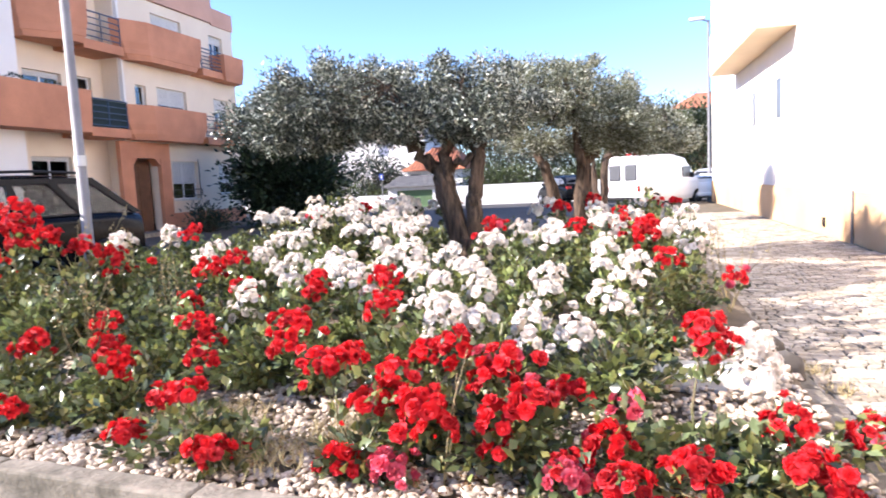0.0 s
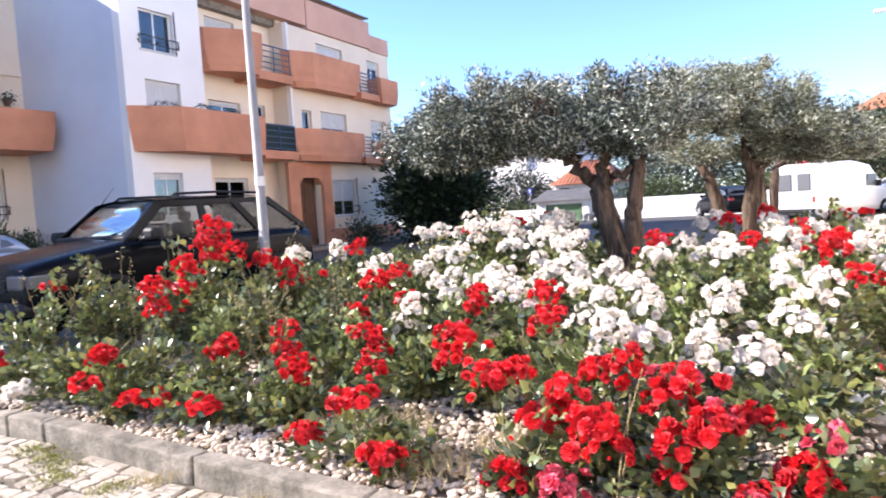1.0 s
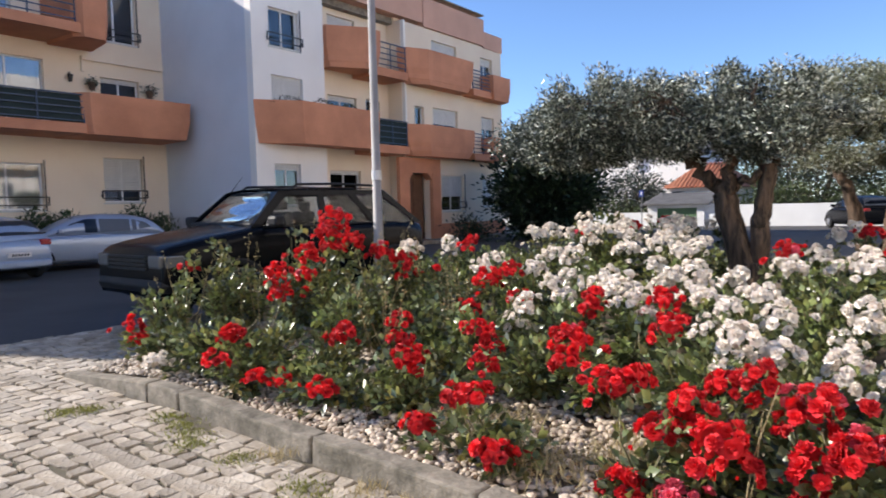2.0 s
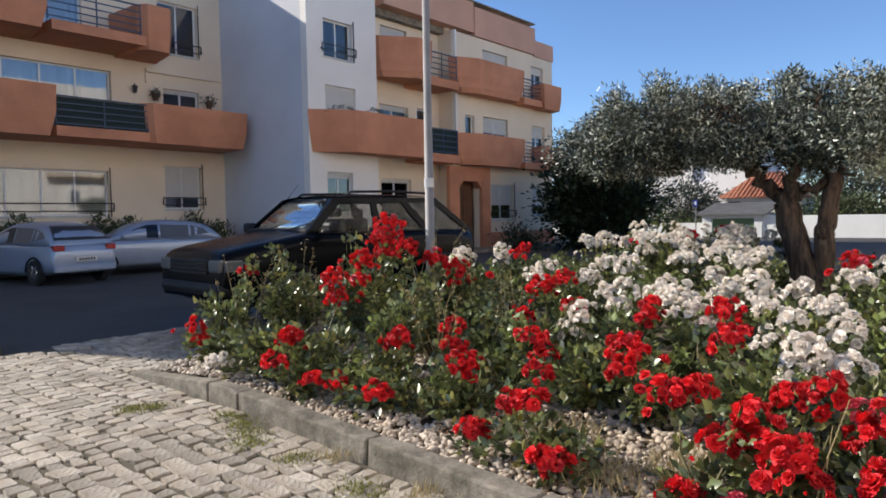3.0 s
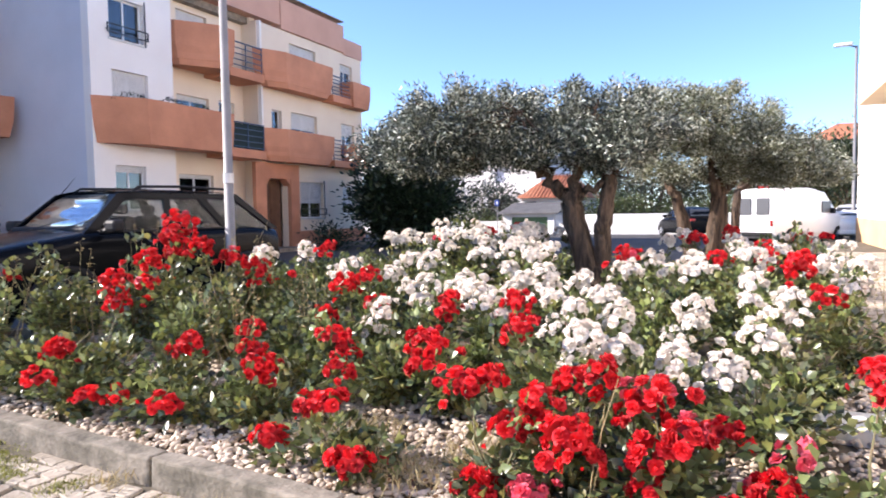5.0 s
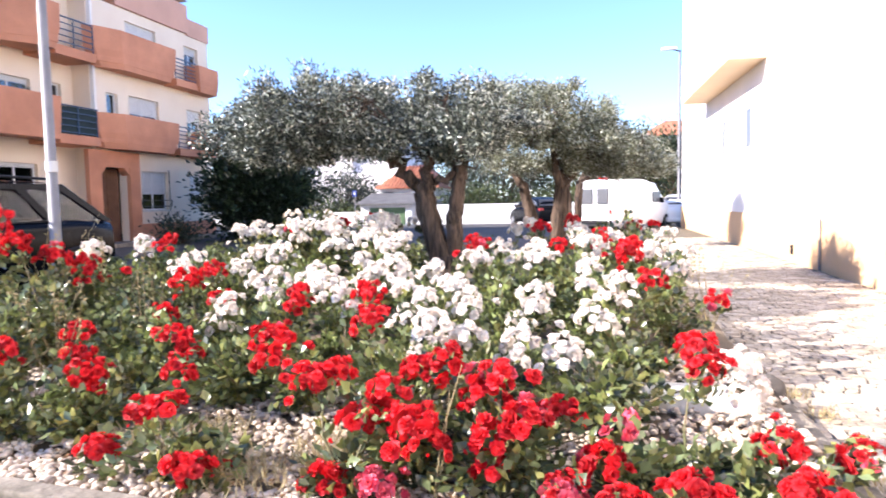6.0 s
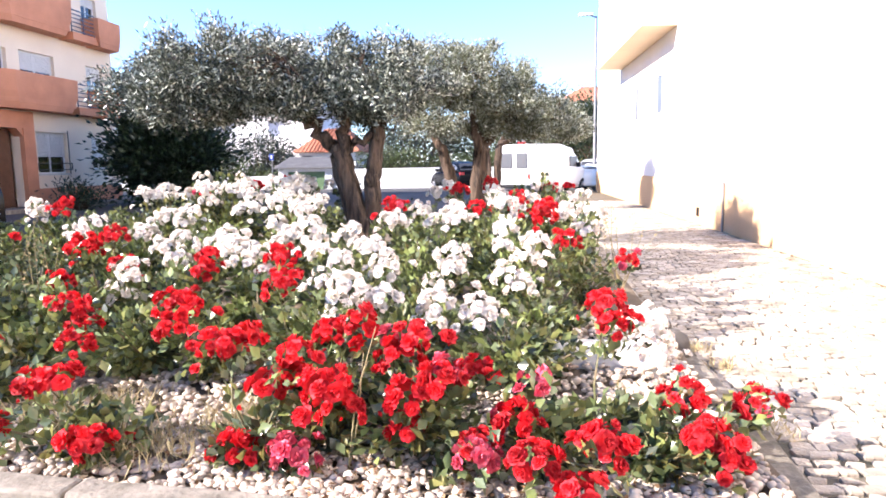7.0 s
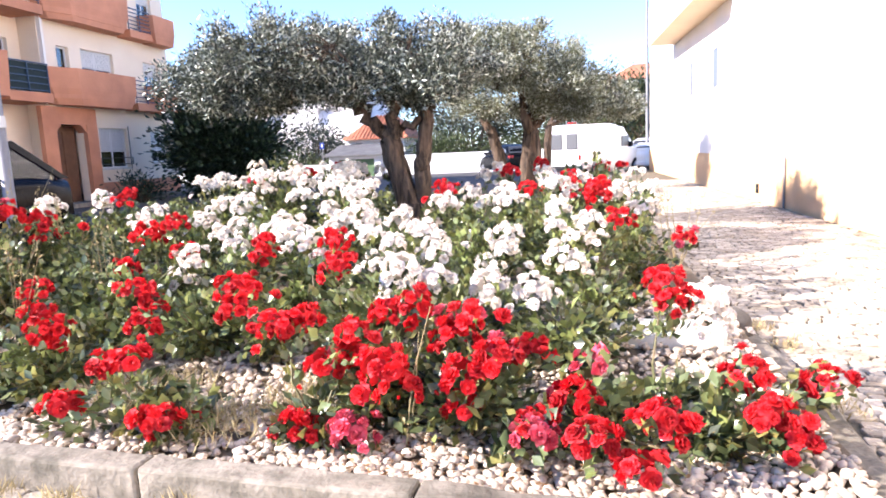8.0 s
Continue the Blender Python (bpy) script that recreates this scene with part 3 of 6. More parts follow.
# the older wing, set back
wing = thing("apartment_building", "set-back wing of the cream flats with salmon balconies", "building")
XW, XB = -21.9, -19.95
H = 10.4
holes = [(5.3, 9.1, 1.55, 2.95), (10.95, 12.27, 1.75, 3.2), (5.3, 9.3, 4.0, 6.1), (11.0, 12.3, 4.1, 5.8), (10.9, 12.3, 7.0, 8.7), (6.5, 8.5, 7.0, 9.0), (0.5, 2.5, 1.6, 2.9)]
bm = bmesh.new()
holed_wall(bm, XW, 0.3, -3.2, 13.2, -0.1, H, holes)
part("wall", bm, M["cream"], wing)
for args in ((-30, XW - 0.3, -3.2, -2.9, -0.1, H), (-30.3, -30, -3.2, 13.2, -0.1, H)):
    bm = bmesh.new()
    box(bm, *args)
    part("side_wall", bm, M["cream"], wing)
bm = bmesh.new()
box(bm, -30, XW - 0.3, -2.9, 13.2, H - 0.4, H - 0.15)
part("roof", bm, M["concrete"], wing)
for z in (3.75, 6.7):
    bm = bmesh.new()
    box(bm, -30, XW - 0.9, -2.9, 13.2, z - 0.2, z)
    part("floor_slab", bm, M["concrete"], wing)
window(wing, XW, 5.3, 9.1, 1.55, 2.95, 0.0, True, 4, True)
window(wing, XW, 10.95, 12.27, 1.75, 3.2, 0.75, True)
window(wing, XW, 5.3, 9.3, 4.0, 6.1, 0.0, False, 4, True)
window(wing, XW, 11.0, 12.3, 4.1, 5.8, 0.1)
window(wing, XW, 10.9, 12.3, 7.0, 8.7, 0.0, True, 2, True)
window(wing, XW, 6.5, 8.5, 7.0, 9.0, 0.3, False, 2, True)
window(wing, XW, 0.5, 2.5, 1.6, 2.9, 0.5, True)
balcony(wing, [(XW, 9.35), (XB - 0.40, 9.38), (XB, 9.68), (XB, 12.95), (XW, 13.15)], 3.72, 4.92, 0.08)
balcony(wing, [(XW, 3.0), (XB, 3.6), (XB, 7.0), (XW, 7.3)], 3.72, 5.1, 0.1)
balcony(wing, [(XW, 9.3), (XB - 0.3, 9.4), (XB, 9.62), (XB, 10.3), (XB - 0.3, 10.5), (XW, 10.8)], 6.52, 7.85, 0.12)
balcony(wing, [(XW, 3.0), (XB, 3.6), (XB, 6.9), (XW, 7.2)], 6.6, 7.9, 0.1)
for z0 in (3.72, 6.6):
    bm = bmesh.new()
    box(bm, XW, XB - 0.12, 7.0, 9.6, z0 + 0.02, z0 + 0.3)
    part("balcony_slab", bm, M["salmon"], wing)
railing(wing, XB - 0.2, 7.0, 9.6, 4.1, 4.85, 5, True)
railing(wing, XB - 0.2, 6.9, 9.5, 7.0, 7.8, 5)
bm = bmesh.new()
box(bm, XW, XW + 0.12, 10.4, 13.15, 6.25, 6.37)
box(bm, XW, XW + 0.06, 10.4, 10.5, 5.9, 6.25)
part("moulding", bm, M["cream"], wing)
wall_lamp(wing, XW, 10.0, 5.6)


def hanging_pot(y, z, seed):
    pot = thing("flower_pot", "small dark wall pot with a trailing plant", "flower pot", "wall pots")
    bm = bmesh.new()
    tube(bm, [(XW + 0.14, y, z - 0.12), (XW + 0.14, y, z + 0.1)], [0.08, 0.14], 10)
    part("pot", bm, M["wood"], pot)
    rng = np.random.default_rng(seed)
    c = rng.normal(0, 1, (150, 3)) * (0.1, 0.13, 0.1) + (XW + 0.18, y, z + 0.12)
    ob = new("plant", leaf_cloud("plant", c, c - (XW + 0.1, y, z), 0.09, 0.04, M["darkleaf"], rng))
    ob.parent = pot


hanging_pot(10.66, 5.45, 1)
hanging_pot(12.6, 5.4, 2)

# dried plants along a balcony's edge
rng = np.random.default_rng(23)
n = 900
ys = rng.uniform(13.4, 17.5, n)
c = np.stack([-16.3 - np.maximum(0, 14.45 - ys) * 0.6 + rng.normal(0, 0.04, n), ys, 4.66 + rng.random(n) * (0.16 + 0.12 * np.sin(ys * 5))], 1)
tagged(new("balcony_plants", leaf_cloud("balcony_plants", c, np.tile((0.0, 0.0, 1.0), (n, 1)), 0.09, 0.03, M["darkleaf"], rng)),
       "row of small dark plants along the balcony edge", "plants", kind="stuff")

# weeds and shrubs along the wing's foot
rng = np.random.default_rng(21)
n = 9000
ys = rng.uniform(2, 13, n)
top = 1.2 + 0.2 * np.sin(ys * 2.3) + 0.2 * np.sin(ys * 6.1)
c = np.stack([rng.uniform(-21.8, -20.9, n), ys, rng.uniform(0.0, 1.0, n) * top + 0.03], 1)
tagged(new("weeds", leaf_cloud("weeds", c, np.tile((0.0, 0.0, 1.0), (n, 1)), 0.2, 0.05, M["midleaf"], rng)),
       "straggling green weeds at the foot of the wall", "weeds", kind="stuff")

# ---------------------------------------------------------------- building on the sunny side
sunny = thing("apartment_building", "white rendered building with an ochre plinth in full sun", "building")
XR = 3.8
bm = bmesh.new()
holes_r = [(-v[1], -v[0], v[2], v[3]) for v in ((20.75, 21.35, 2.45, 3.5), (17.65, 18.35, 2.45, 3.5), (12.35, 12.65, 2.85, 3.65), (17.0, 19.0, 4.7, 6.8))]
holed_wall(bm, -XR, 0.3, -29.8, 8.0, -0.1, 10.5, holes_r)
for v in bm.verts:
    v.co = Vector((-v.co.x, -v.co.y, v.co.z))
wall_r = part("wall", bm, M["white"], sunny)
bm = bmesh.new()
box(bm, XR - 0.035, XR - 0.003, -8.0, 29.83, -0.1, 0.86, bevel=0.004)
part("plinth", bm, M["yellow"], sunny, "ochre yellow painted plinth")
for args in ((XR + 0.3, XR + 12, 29.5, 29.8, -0.1, 10.5), (XR + 0.3, XR + 12, -8, -7.7, -0.1, 10.5), (XR + 12, XR + 12.3, -8, 29.8, -0.1, 10.5)):
    bm = bmesh.new()
    box(bm, *args)
    part("side_wall", bm, M["white"], sunny)
bm = bmesh.new()
box(bm, XR + 0.3, XR + 12, -7.7, 29.5, 10.1, 10.3)
part("roof", bm, M["concrete"], sunny)
for y0, y1, z0, z1 in ((20.75, 21.35, 2.45, 3.5), (17.65, 18.35, 2.45, 3.5), (12.35, 12.65, 2.85, 3.65), (17.0, 19.0, 4.7, 6.8)):
    bm = bmesh.new()
    xi = XR + 0.012
    for a in ((y0, y0 + 0.05, z0, z1), (y1 - 0.05, y1, z0, z1), (y0 + 0.05, y1 - 0.05, z0, z0 + 0.05), (y0 + 0.05, y1 - 0.05, z1 - 0.05, z1)):
        box(bm, xi, xi + 0.05, *a)
    w = part("window", bm, M["frame"], sunny)
    bm = bmesh.new()
    box(bm, xi + 0.02, xi + 0.03, y0 + 0.05, y1 - 0.05, z0 + 0.05, z1 - 0.05)
    part("blind", bm, M["dimglass"] if y1 - y0 > 0.4 else M["shutter"], w)
# its jutting balcony
bm = bmesh.new()
box(bm, XR - 0.82, XR, 16.2, 23.8, 4.35, 4.55)
balc_r = part("balcony", bm, M["tan"], sunny, "pale ochre balcony slab")
bm = bmesh.new()
box(bm, XR - 0.82, XR - 0.68, 16.2, 23.8, 4.55, 5.6)
box(bm, XR - 0.68, XR, 16.2, 16.34, 4.55, 5.6)
box(bm, XR - 0.68, XR, 23.66, 23.8, 4.55, 5.6)
part("parapet", bm, M["white"], balc_r, "white rendered parapet")
bm = bmesh.new()
tube(bm, [(XR - 0.06, 12.34, -0.02), (XR - 0.06, 12.34, 0.9)], [0.02, 0.02], 8)
part("pipe", bm, M["steel"], sunny, "short grey pipe")
bm = bmesh.new()
box(bm, XR - 0.055, XR - 0.037, 13.9, 14.05, 0.15, 0.33)
part("vent", bm, M["trim"], sunny)
# ---------------------------------------------------------------- far end of the street
garage = thing("garage", "small whitewashed garage with a green metal door", "garage")
GY = 38.6
bm = bmesh.new()
holed_wall(bm, -GY, 0.3, -13.6, -10.4, -0.12, 1.2, [(-13.05, -10.8, -0.119, 0.92)])
for v in bm.verts:
    v.co = Vector((v.co.y, -v.co.x, v.co.z))
bmesh.ops.recalc_face_normals(bm, faces=bm.faces)
part("wall", bm, M["whitewash"], garage)
bm = bmesh.new()
box(bm, -13.05, -10.8, GY + 0.12, GY + 0.15, -0.11, 0.92)
gdoor = part("door", bm, M["green"], garage, "green painted metal door")
for k in range(6):
    bm = bmesh.new()
    box(bm, -13.03, -10.82, GY + 0.1, GY + 0.119, -0.11 + k * 0.166, 0.045 + k * 0.166)
    part("panel", bm, M["green"], gdoor)
bm = bmesh.new()
for k in range(24):
    x = -13.85 + 3.75 * k / 24
    q = [bm.verts.new(p) for p in ((x, GY - 0.25, 1.10), (x + 0.16, GY - 0.25, 1.10), (x + 0.16, GY + 3, 1.75), (x, GY + 3, 1.75))]
    r = [bm.verts.new(v.co + Vector((0, 0, 0.07 if i in (0, 3) else 0.1))) for i, v in enumerate(q)]
    for f in ((q[3], q[2], q[1], q[0]), (r[0], r[1], r[2], r[3]), (q[0], q[1], r[1], r[0]), (q[1], q[2], r[2], r[1]), (q[2], q[3], r[3], r[2]), (q[3], q[0], r[0], r[3])):
        bm.faces.new(f)
part("roof", bm, M["fibre"], garage, "grey corrugated roof", kind="stuff")
bm = bmesh.new()
box(bm, -13.6, -13.35, GY + 0.3, GY + 3, -0.12, 1.12)
part("side_wall", bm, M["whitewash"], garage)
bm = bmesh.new()
box(bm, -10.65, -10.4, GY + 0.3, GY + 3, -0.12, 1.12)
part("side_wall", bm, M["whitewash"], garage)

bm = bmesh.new()
box(bm, -24, -13.61, GY + 0.1, GY + 0.35, -0.12, 0.68)
box(bm, -10.39, 2.5, GY + 0.1, GY + 0.35, -0.12, 1.05)
tagged(link("garden_wall", bm, M["whitewash"]), "low whitewashed garden wall at the street's end", "wall", kind="structure")

house = thing("house", "white cottage with a terracotta tiled roof", "house")
bm = bmesh.new()
box(bm, -13.4, -9.7, 42, 48, -0.12, 2.25)
part("wall", bm, M["whitewash"], house)
bm = bmesh.new()
prof = [(-13.7, 41.6, 2.12), (-9.4, 41.6, 2.12), (-9.4, 48.4, 2.12), (-13.7, 48.4, 2.12)]
ridge = [(-12.4, 45, 3.7), (-10.8, 45, 3.7)]
v = [bm.verts.new(p) for p in prof + ridge]
for f in ((0, 1, 5, 4), (1, 2, 5), (2, 3, 4, 5), (3, 0, 4), (3, 2, 1, 0)):
    bm.faces.new([v[i] for i in f])
roof = part("roof", bm, M["tile"], house, "terracotta tiled roof")
tm = bmesh.new()
tube(tm, [(0, 0, 0), (0, 0.85, 0.42), (0, 1.7, 0.85), (0, 3.4, 1.72)], [0.07, 0.075, 0.07, 0.07], 6)
tube_me = bpy.data.meshes.new("roof_tile")
tm.to_mesh(tube_me)
tm.free()
tube_me.materials.append(M["tile"])
for k in range(18):
    x = -13.6 + k * 0.24
    ob = new("roof_tile", tube_me)
    ob.parent = roof
    s = min(1.0, max(0.12, (x + 13.7) / 1.4), max(0.12, (-9.4 - x) / 1.4))
    ob.matrix_basis = Matrix.Translation((x, 41.62, 2.14)) @ Matrix.Diagonal((1, s, s * 0.93, 1))
bm = bmesh.new()
box(bm, -13.2, -12.5, 41.95, 42.05, 0.8, 1.9)
part("window", bm, M["trim"], house)

block = thing("apartment_building", "plain white building beyond the cottage", "building")
bm = bmesh.new()
holed_wall(bm, -52, 0.3, -30, -15, -0.1, 6.2, [(-27, -25.6, 3.6, 4.9), (-23, -21.6, 3.6, 4.9), (-19, -17.6, 3.6, 4.9)])
for q in bm.verts:
    q.co = Vector((q.co.y, -q.co.x, q.co.z))
bmesh.ops.recalc_face_normals(bm, faces=bm.faces)
part("wall", bm, M["white"], block)
bm = bmesh.new()
box(bm, -30, -15, 52.3, 62, -0.1, 6.0)
part("core", bm, M["grey"], block)

hill_house = thing("house", "distant white house with a tiled roof on the slope", "house")
bm = bmesh.new()
box(bm, 4.6, 14, 62, 70, 0, 6.6)
part("wall", bm, M["whitewash"], hill_house)
bm = bmesh.new()
v = [bm.verts.new(p) for p in ((4.2, 61.5, 6.6), (14.4, 61.5, 6.6), (14.4, 70.5, 6.6), (4.2, 70.5, 6.6), (7, 66, 8.3), (12, 66, 8.3))]
for f in ((0, 1, 5, 4), (1, 2, 5), (2, 3, 4, 5), (3, 0, 4), (3, 2, 1, 0)):
    bm.faces.new([v[i] for i in f])
part("roof", bm, M["tile"], hill_house)

# dry grassy bank behind the van
bm = bmesh.new()
g = []
for j in range(13):
    g.append([bm.verts.new((-2 + 14 * i / 24, 36 + 24 * j / 12, -0.14 + 3.4 * min(1, max(0, (j - 0.2) / 6)) * min(1, i / 10) + 0.25 * noise.noise(Vector((i * 0.5, j * 0.5, 0))))) for i in range(25)])
for a, b in zip(g, g[1:]):
    for i in range(24):
        bm.faces.new((a[i], a[i + 1], b[i + 1], b[i]))
tagged(link("bank", bm, M["ochre"], True), "dry grassy bank rising behind the street", "bank", kind="structure")


def shrub(name, x, y, z, rx, ry, rz, count, leaf, width, material, label, seed, trunk=0.0, clumps=26, group=""):
    """A shrub or small tree: stems below, and many leaves on uneven clumps."""
    rng = np.random.default_rng(seed)
    ob = thing(name, label, "shrub" if trunk < 0.8 else "tree", group)
    base = Vector((x, y, z))
    bm = bmesh.new()
    cl = []
    for k in range(clumps):
        d = rng.normal(0, 1, 3)
        d /= np.linalg.norm(d)
        r = rng.uniform(0.45, 1.0)
        p = np.array((x + d[0] * rx * r, y + d[1] * ry * r, z + trunk + rz + d[2] * rz * r))
        p[2] = max(p[2], z + 0.12)
        cl.append(p)
        mid = base.lerp(Vector(p), 0.5) + Vector(rng.normal(0, 0.06, 3))
        tube(bm, [base + Vector((rng.normal(0, 0.05), rng.normal(0, 0.05), -0.04)), mid, Vector(p)], [0.05 + 0.04 * trunk, 0.03 + 0.02 * trunk, 0.01], 5)
    part("stem", bm, M["bark"], ob)
    pick = rng.integers(0, clumps, count)
    s = np.array((rx, ry, rz)) * 0.34
    c = np.array(cl)[pick] + rng.normal(0, 1, (count, 3)) * s * rng.uniform(0.5, 1.1, (count, 1))
    c[:, 2] = np.maximum(c[:, 2], z + 0.04)
    lf = new("crown", leaf_cloud("crown", c, c - np.array((x, y, z + trunk + rz * 0.6)), leaf, width, material, rng))
    lf.parent = ob
    return ob


shrub("fig_tree", -12.9, 24.6, -0.1, 1.8, 1.8, 1.65, 17000, 0.26, 0.13, M["darkleaf"], "dense dark evergreen tree beside the flats, in shade", 5, 0.15, 40)
shrub("shrub", -15.0, 22.0, -0.1, 0.8, 0.8, 0.5, 900, 0.18, 0.06, M["darkleaf"], "dark spiky shrub by the entrance", 6)
shrub("shrub", -16.5, 40.5, 0, 2.6, 1.0, 0.8, 2500, 0.2, 0.09, M["midleaf"], "green shrubs behind the garden wall", 7)
shrub("shrub", -20.5, 44, 0, 3.0, 2.0, 1.6, 2500, 0.25, 0.1, M["olive"], "grey-green trees beyond the wall", 8, 0.6)
shrub("shrub", -6.5, 41.5, 0, 2.6, 1.2, 1.1, 3000, 0.2, 0.09, M["midleaf"], "green shrubs behind the garden wall", 9)
shrub("shrub", -2.0, 41.5, 0, 2.4, 1.2, 1.0, 2600, 0.2, 0.09, M["midleaf"], "green shrubs behind the garden wall", 10)
shrub("tree", 3.4, 43, 1.2, 2.0, 2.0, 1.6, 4500, 0.24, 0.1, M["midleaf"], "leafy green tree on the bank", 11, 0.9, 34)
shrub("tree", 6.8, 44, 1.6, 2.2, 2.0, 1.6, 4500, 0.24, 0.1, M["midleaf"], "leafy green tree on the bank", 12, 0.9, 34)
shrub("tree", 5.2, 41.5, 0.9, 1.5, 1.5, 1.7, 4200, 0.22, 0.1, M["darkleaf"], "dark green tree on the bank", 14, 0.5, 34)
shrub("tree", -24, 34, -0.1, 2.5, 2.5, 1.6, 3000, 0.24, 0.1, M["midleaf"], "leafy tree behind the flats", 13, 0.8, 34)


for k, (x, y, rx, rz) in enumerate(((-5.5, 44, 2.4, 1.7), (-1.5, 45, 2.5, 1.8), (1.2, 46, 2.0, 2.0), (-9.0, 50, 3.0, 1.9), (-16.2, 43, 2.0, 1.3))):
    shrub("tree", x, y, 0, rx, 1.5, rz, 3600, 0.24, 0.1, M["midleaf"] if k % 2 else M["olive"], "leafy tree behind the garden wall", 60 + k, 0.5, 34)


# street lamps
def lamp_post(x, y, h, r, label, arm=None):
    ob = thing("street_lamp", label, "street lamp", "street lamps")
    bm = bmesh.new()
    tube(bm, [(x, y, -0.1), (x, y, 0.5), (x, y, 0.52), (x, y, h)], [r * 1.5, r * 1.5, r, r * 0.62], 12)
    part("pole", bm, M["steel"], ob, smooth=True)
    bm = bmesh.new()
    box(bm, x - r * 2.2, x + r * 2.2, y - r * 2.2, y + r * 2.2, -0.115, -0.07, bevel=0.01)
    part("base_plate", bm, M["steel"], ob)
    ax, ay = arm or (1.0, 0.0)
    bm = bmesh.new()
    tube(bm, [(x, y, h - 0.05), (x + ax * 0.5, y + ay * 0.5, h + 0.06)], [0.03, 0.025], 8)
    part("arm", bm, M["steel"], ob)
    bm = bmesh.new()
    m = Matrix.Translation((x + ax * 0.75, y + ay * 0.75, h + 0.08)) @ Matrix.Rotation(math.atan2(ay, ax), 4, "Z")
    box(bm, -0.32, 0.32, -0.12, 0.12, -0.05, 0.07, m, 0.03)
    part("lamp_head", bm, M["frame"], ob)
    return ob


pole_near = lamp_post(-5.9, 6.3, 6.0, 0.062, "galvanised steel lamp post at the edge of the rose bed", (-1.0, 0.0))
bm = bmesh.new()
tube(bm, [(-5.9, 6.3, 1.72), (-5.9, 6.3, 1.84)], [0.066, 0.066], 12)
part("sticker", bm, M["plate"], pole_near, "pale worn sticker band")
lamp_post(3.82, 30.9, 7.6, 0.07, "white street lamp beside the sunny building", (-0.6, 0.0))

sign = thing("parking_sign", "small blue road sign on a thin post", "road sign")
bm = bmesh.new()
tube(bm, [(-13.6, 37.6, -0.12), (-13.6, 37.6, 2.0)], [0.03, 0.03], 8)
part("post", bm, M["steel"], sign)
bm = bmesh.new()
box(bm, -13.73, -13.47, 37.53, 37.56, 1.62, 1.98, bevel=0.008)
plate = part("sign_plate", bm, M["signblue"], sign)
bm = bmesh.new()
box(bm, -13.65, -13.55, 37.522, 37.529, 1.70, 1.90)
part("sign_mark", bm, M["plate"], plate)


# ---------------------------------------------------------------- vehicles
def loft(bm, sections):
    """Skin over rings of equal length; both ends closed."""
    rings = [[bm.verts.new(p) for p in s] for s in sections]
    n = len(rings[0])
    for a, b in zip(rings, rings[1:]):
        for i in range(n):
            j = (i + 1) % n
            bm.faces.new((a[i], a[j], b[j], b[i]))
    bm.faces.new(rings[0][::-1])
    bm.faces.new(rings[-1])
    bmesh.ops.recalc_face_normals(bm, faces=bm.faces)


def wheel(parent, x, y, r, w, side):
    bm = bmesh.new()
    tube(bm, [(x, y - w / 2, r), (x, y - w / 2 + 0.02, r), (x, y + w / 2 - 0.02, r), (x, y + w / 2, r)], [r * 0.93, r, r, r * 0.93], 24)
    t = part("wheel", bm, M["tyre"], parent, smooth=False)
    bm = bmesh.new()
    yo = y + side * (w / 2 + 0.004)
    tube(bm, [(x, yo - side * 0.03, r), (x, yo, r)], [r * 0.62, r * 0.58], 20)
    for k in range(5):
        a = 2 * math.pi * k / 5
        box(bm, 0.05, r * 0.52, -0.035, 0.035, -0.012, 0.014, Matrix.Translation((x, yo, r)) @ Matrix.Rotation(math.pi / 2, 4, "X") @ Matrix.Rotation(a, 4, "Z"))
    part("rim", bm, M["chrome"], t)


# black off-roader parked by the bed, its nose towards the pavement
def slab(bm, pts, thick):
    """A closed plate over a ring of points, thickened along the given vector."""
    a = [bm.verts.new(p) for p in pts]
    b = [bm.verts.new(Vector(p) + Vector(thick)) for p in pts]
    bm.faces.new(a)
    bm.faces.new(b[::-1])
    for i in range(len(a)):
        j = (i + 1) % len(a)
        bm.faces.new((a[i], b[i], b[j], a[j]))
    bmesh.ops.recalc_face_normals(bm, faces=bm.faces)


def bowed_pane(bm, foot, head, bulge, thick, n=8):
    """A curved pane between two level edges (x, half width, z); bulge: how far its middle stands out along x."""
    rows = []
    for (x, w, z) in (foot, tuple((a + b) / 2 for a, b in zip(foot, head)), head):
        rows.append([bm.verts.new((x + bulge * (1 - (2 * k / n - 1) ** 2), w * (2 * k / n - 1), z)) for k in range(n + 1)])
    for a, b in zip(rows, rows[1:]):
        for k in range(n):
            bm.faces.new((a[k], a[k + 1], b[k + 1], b[k]))
    bmesh.ops.solidify(bm, geom=bm.faces[:], thickness=thick)


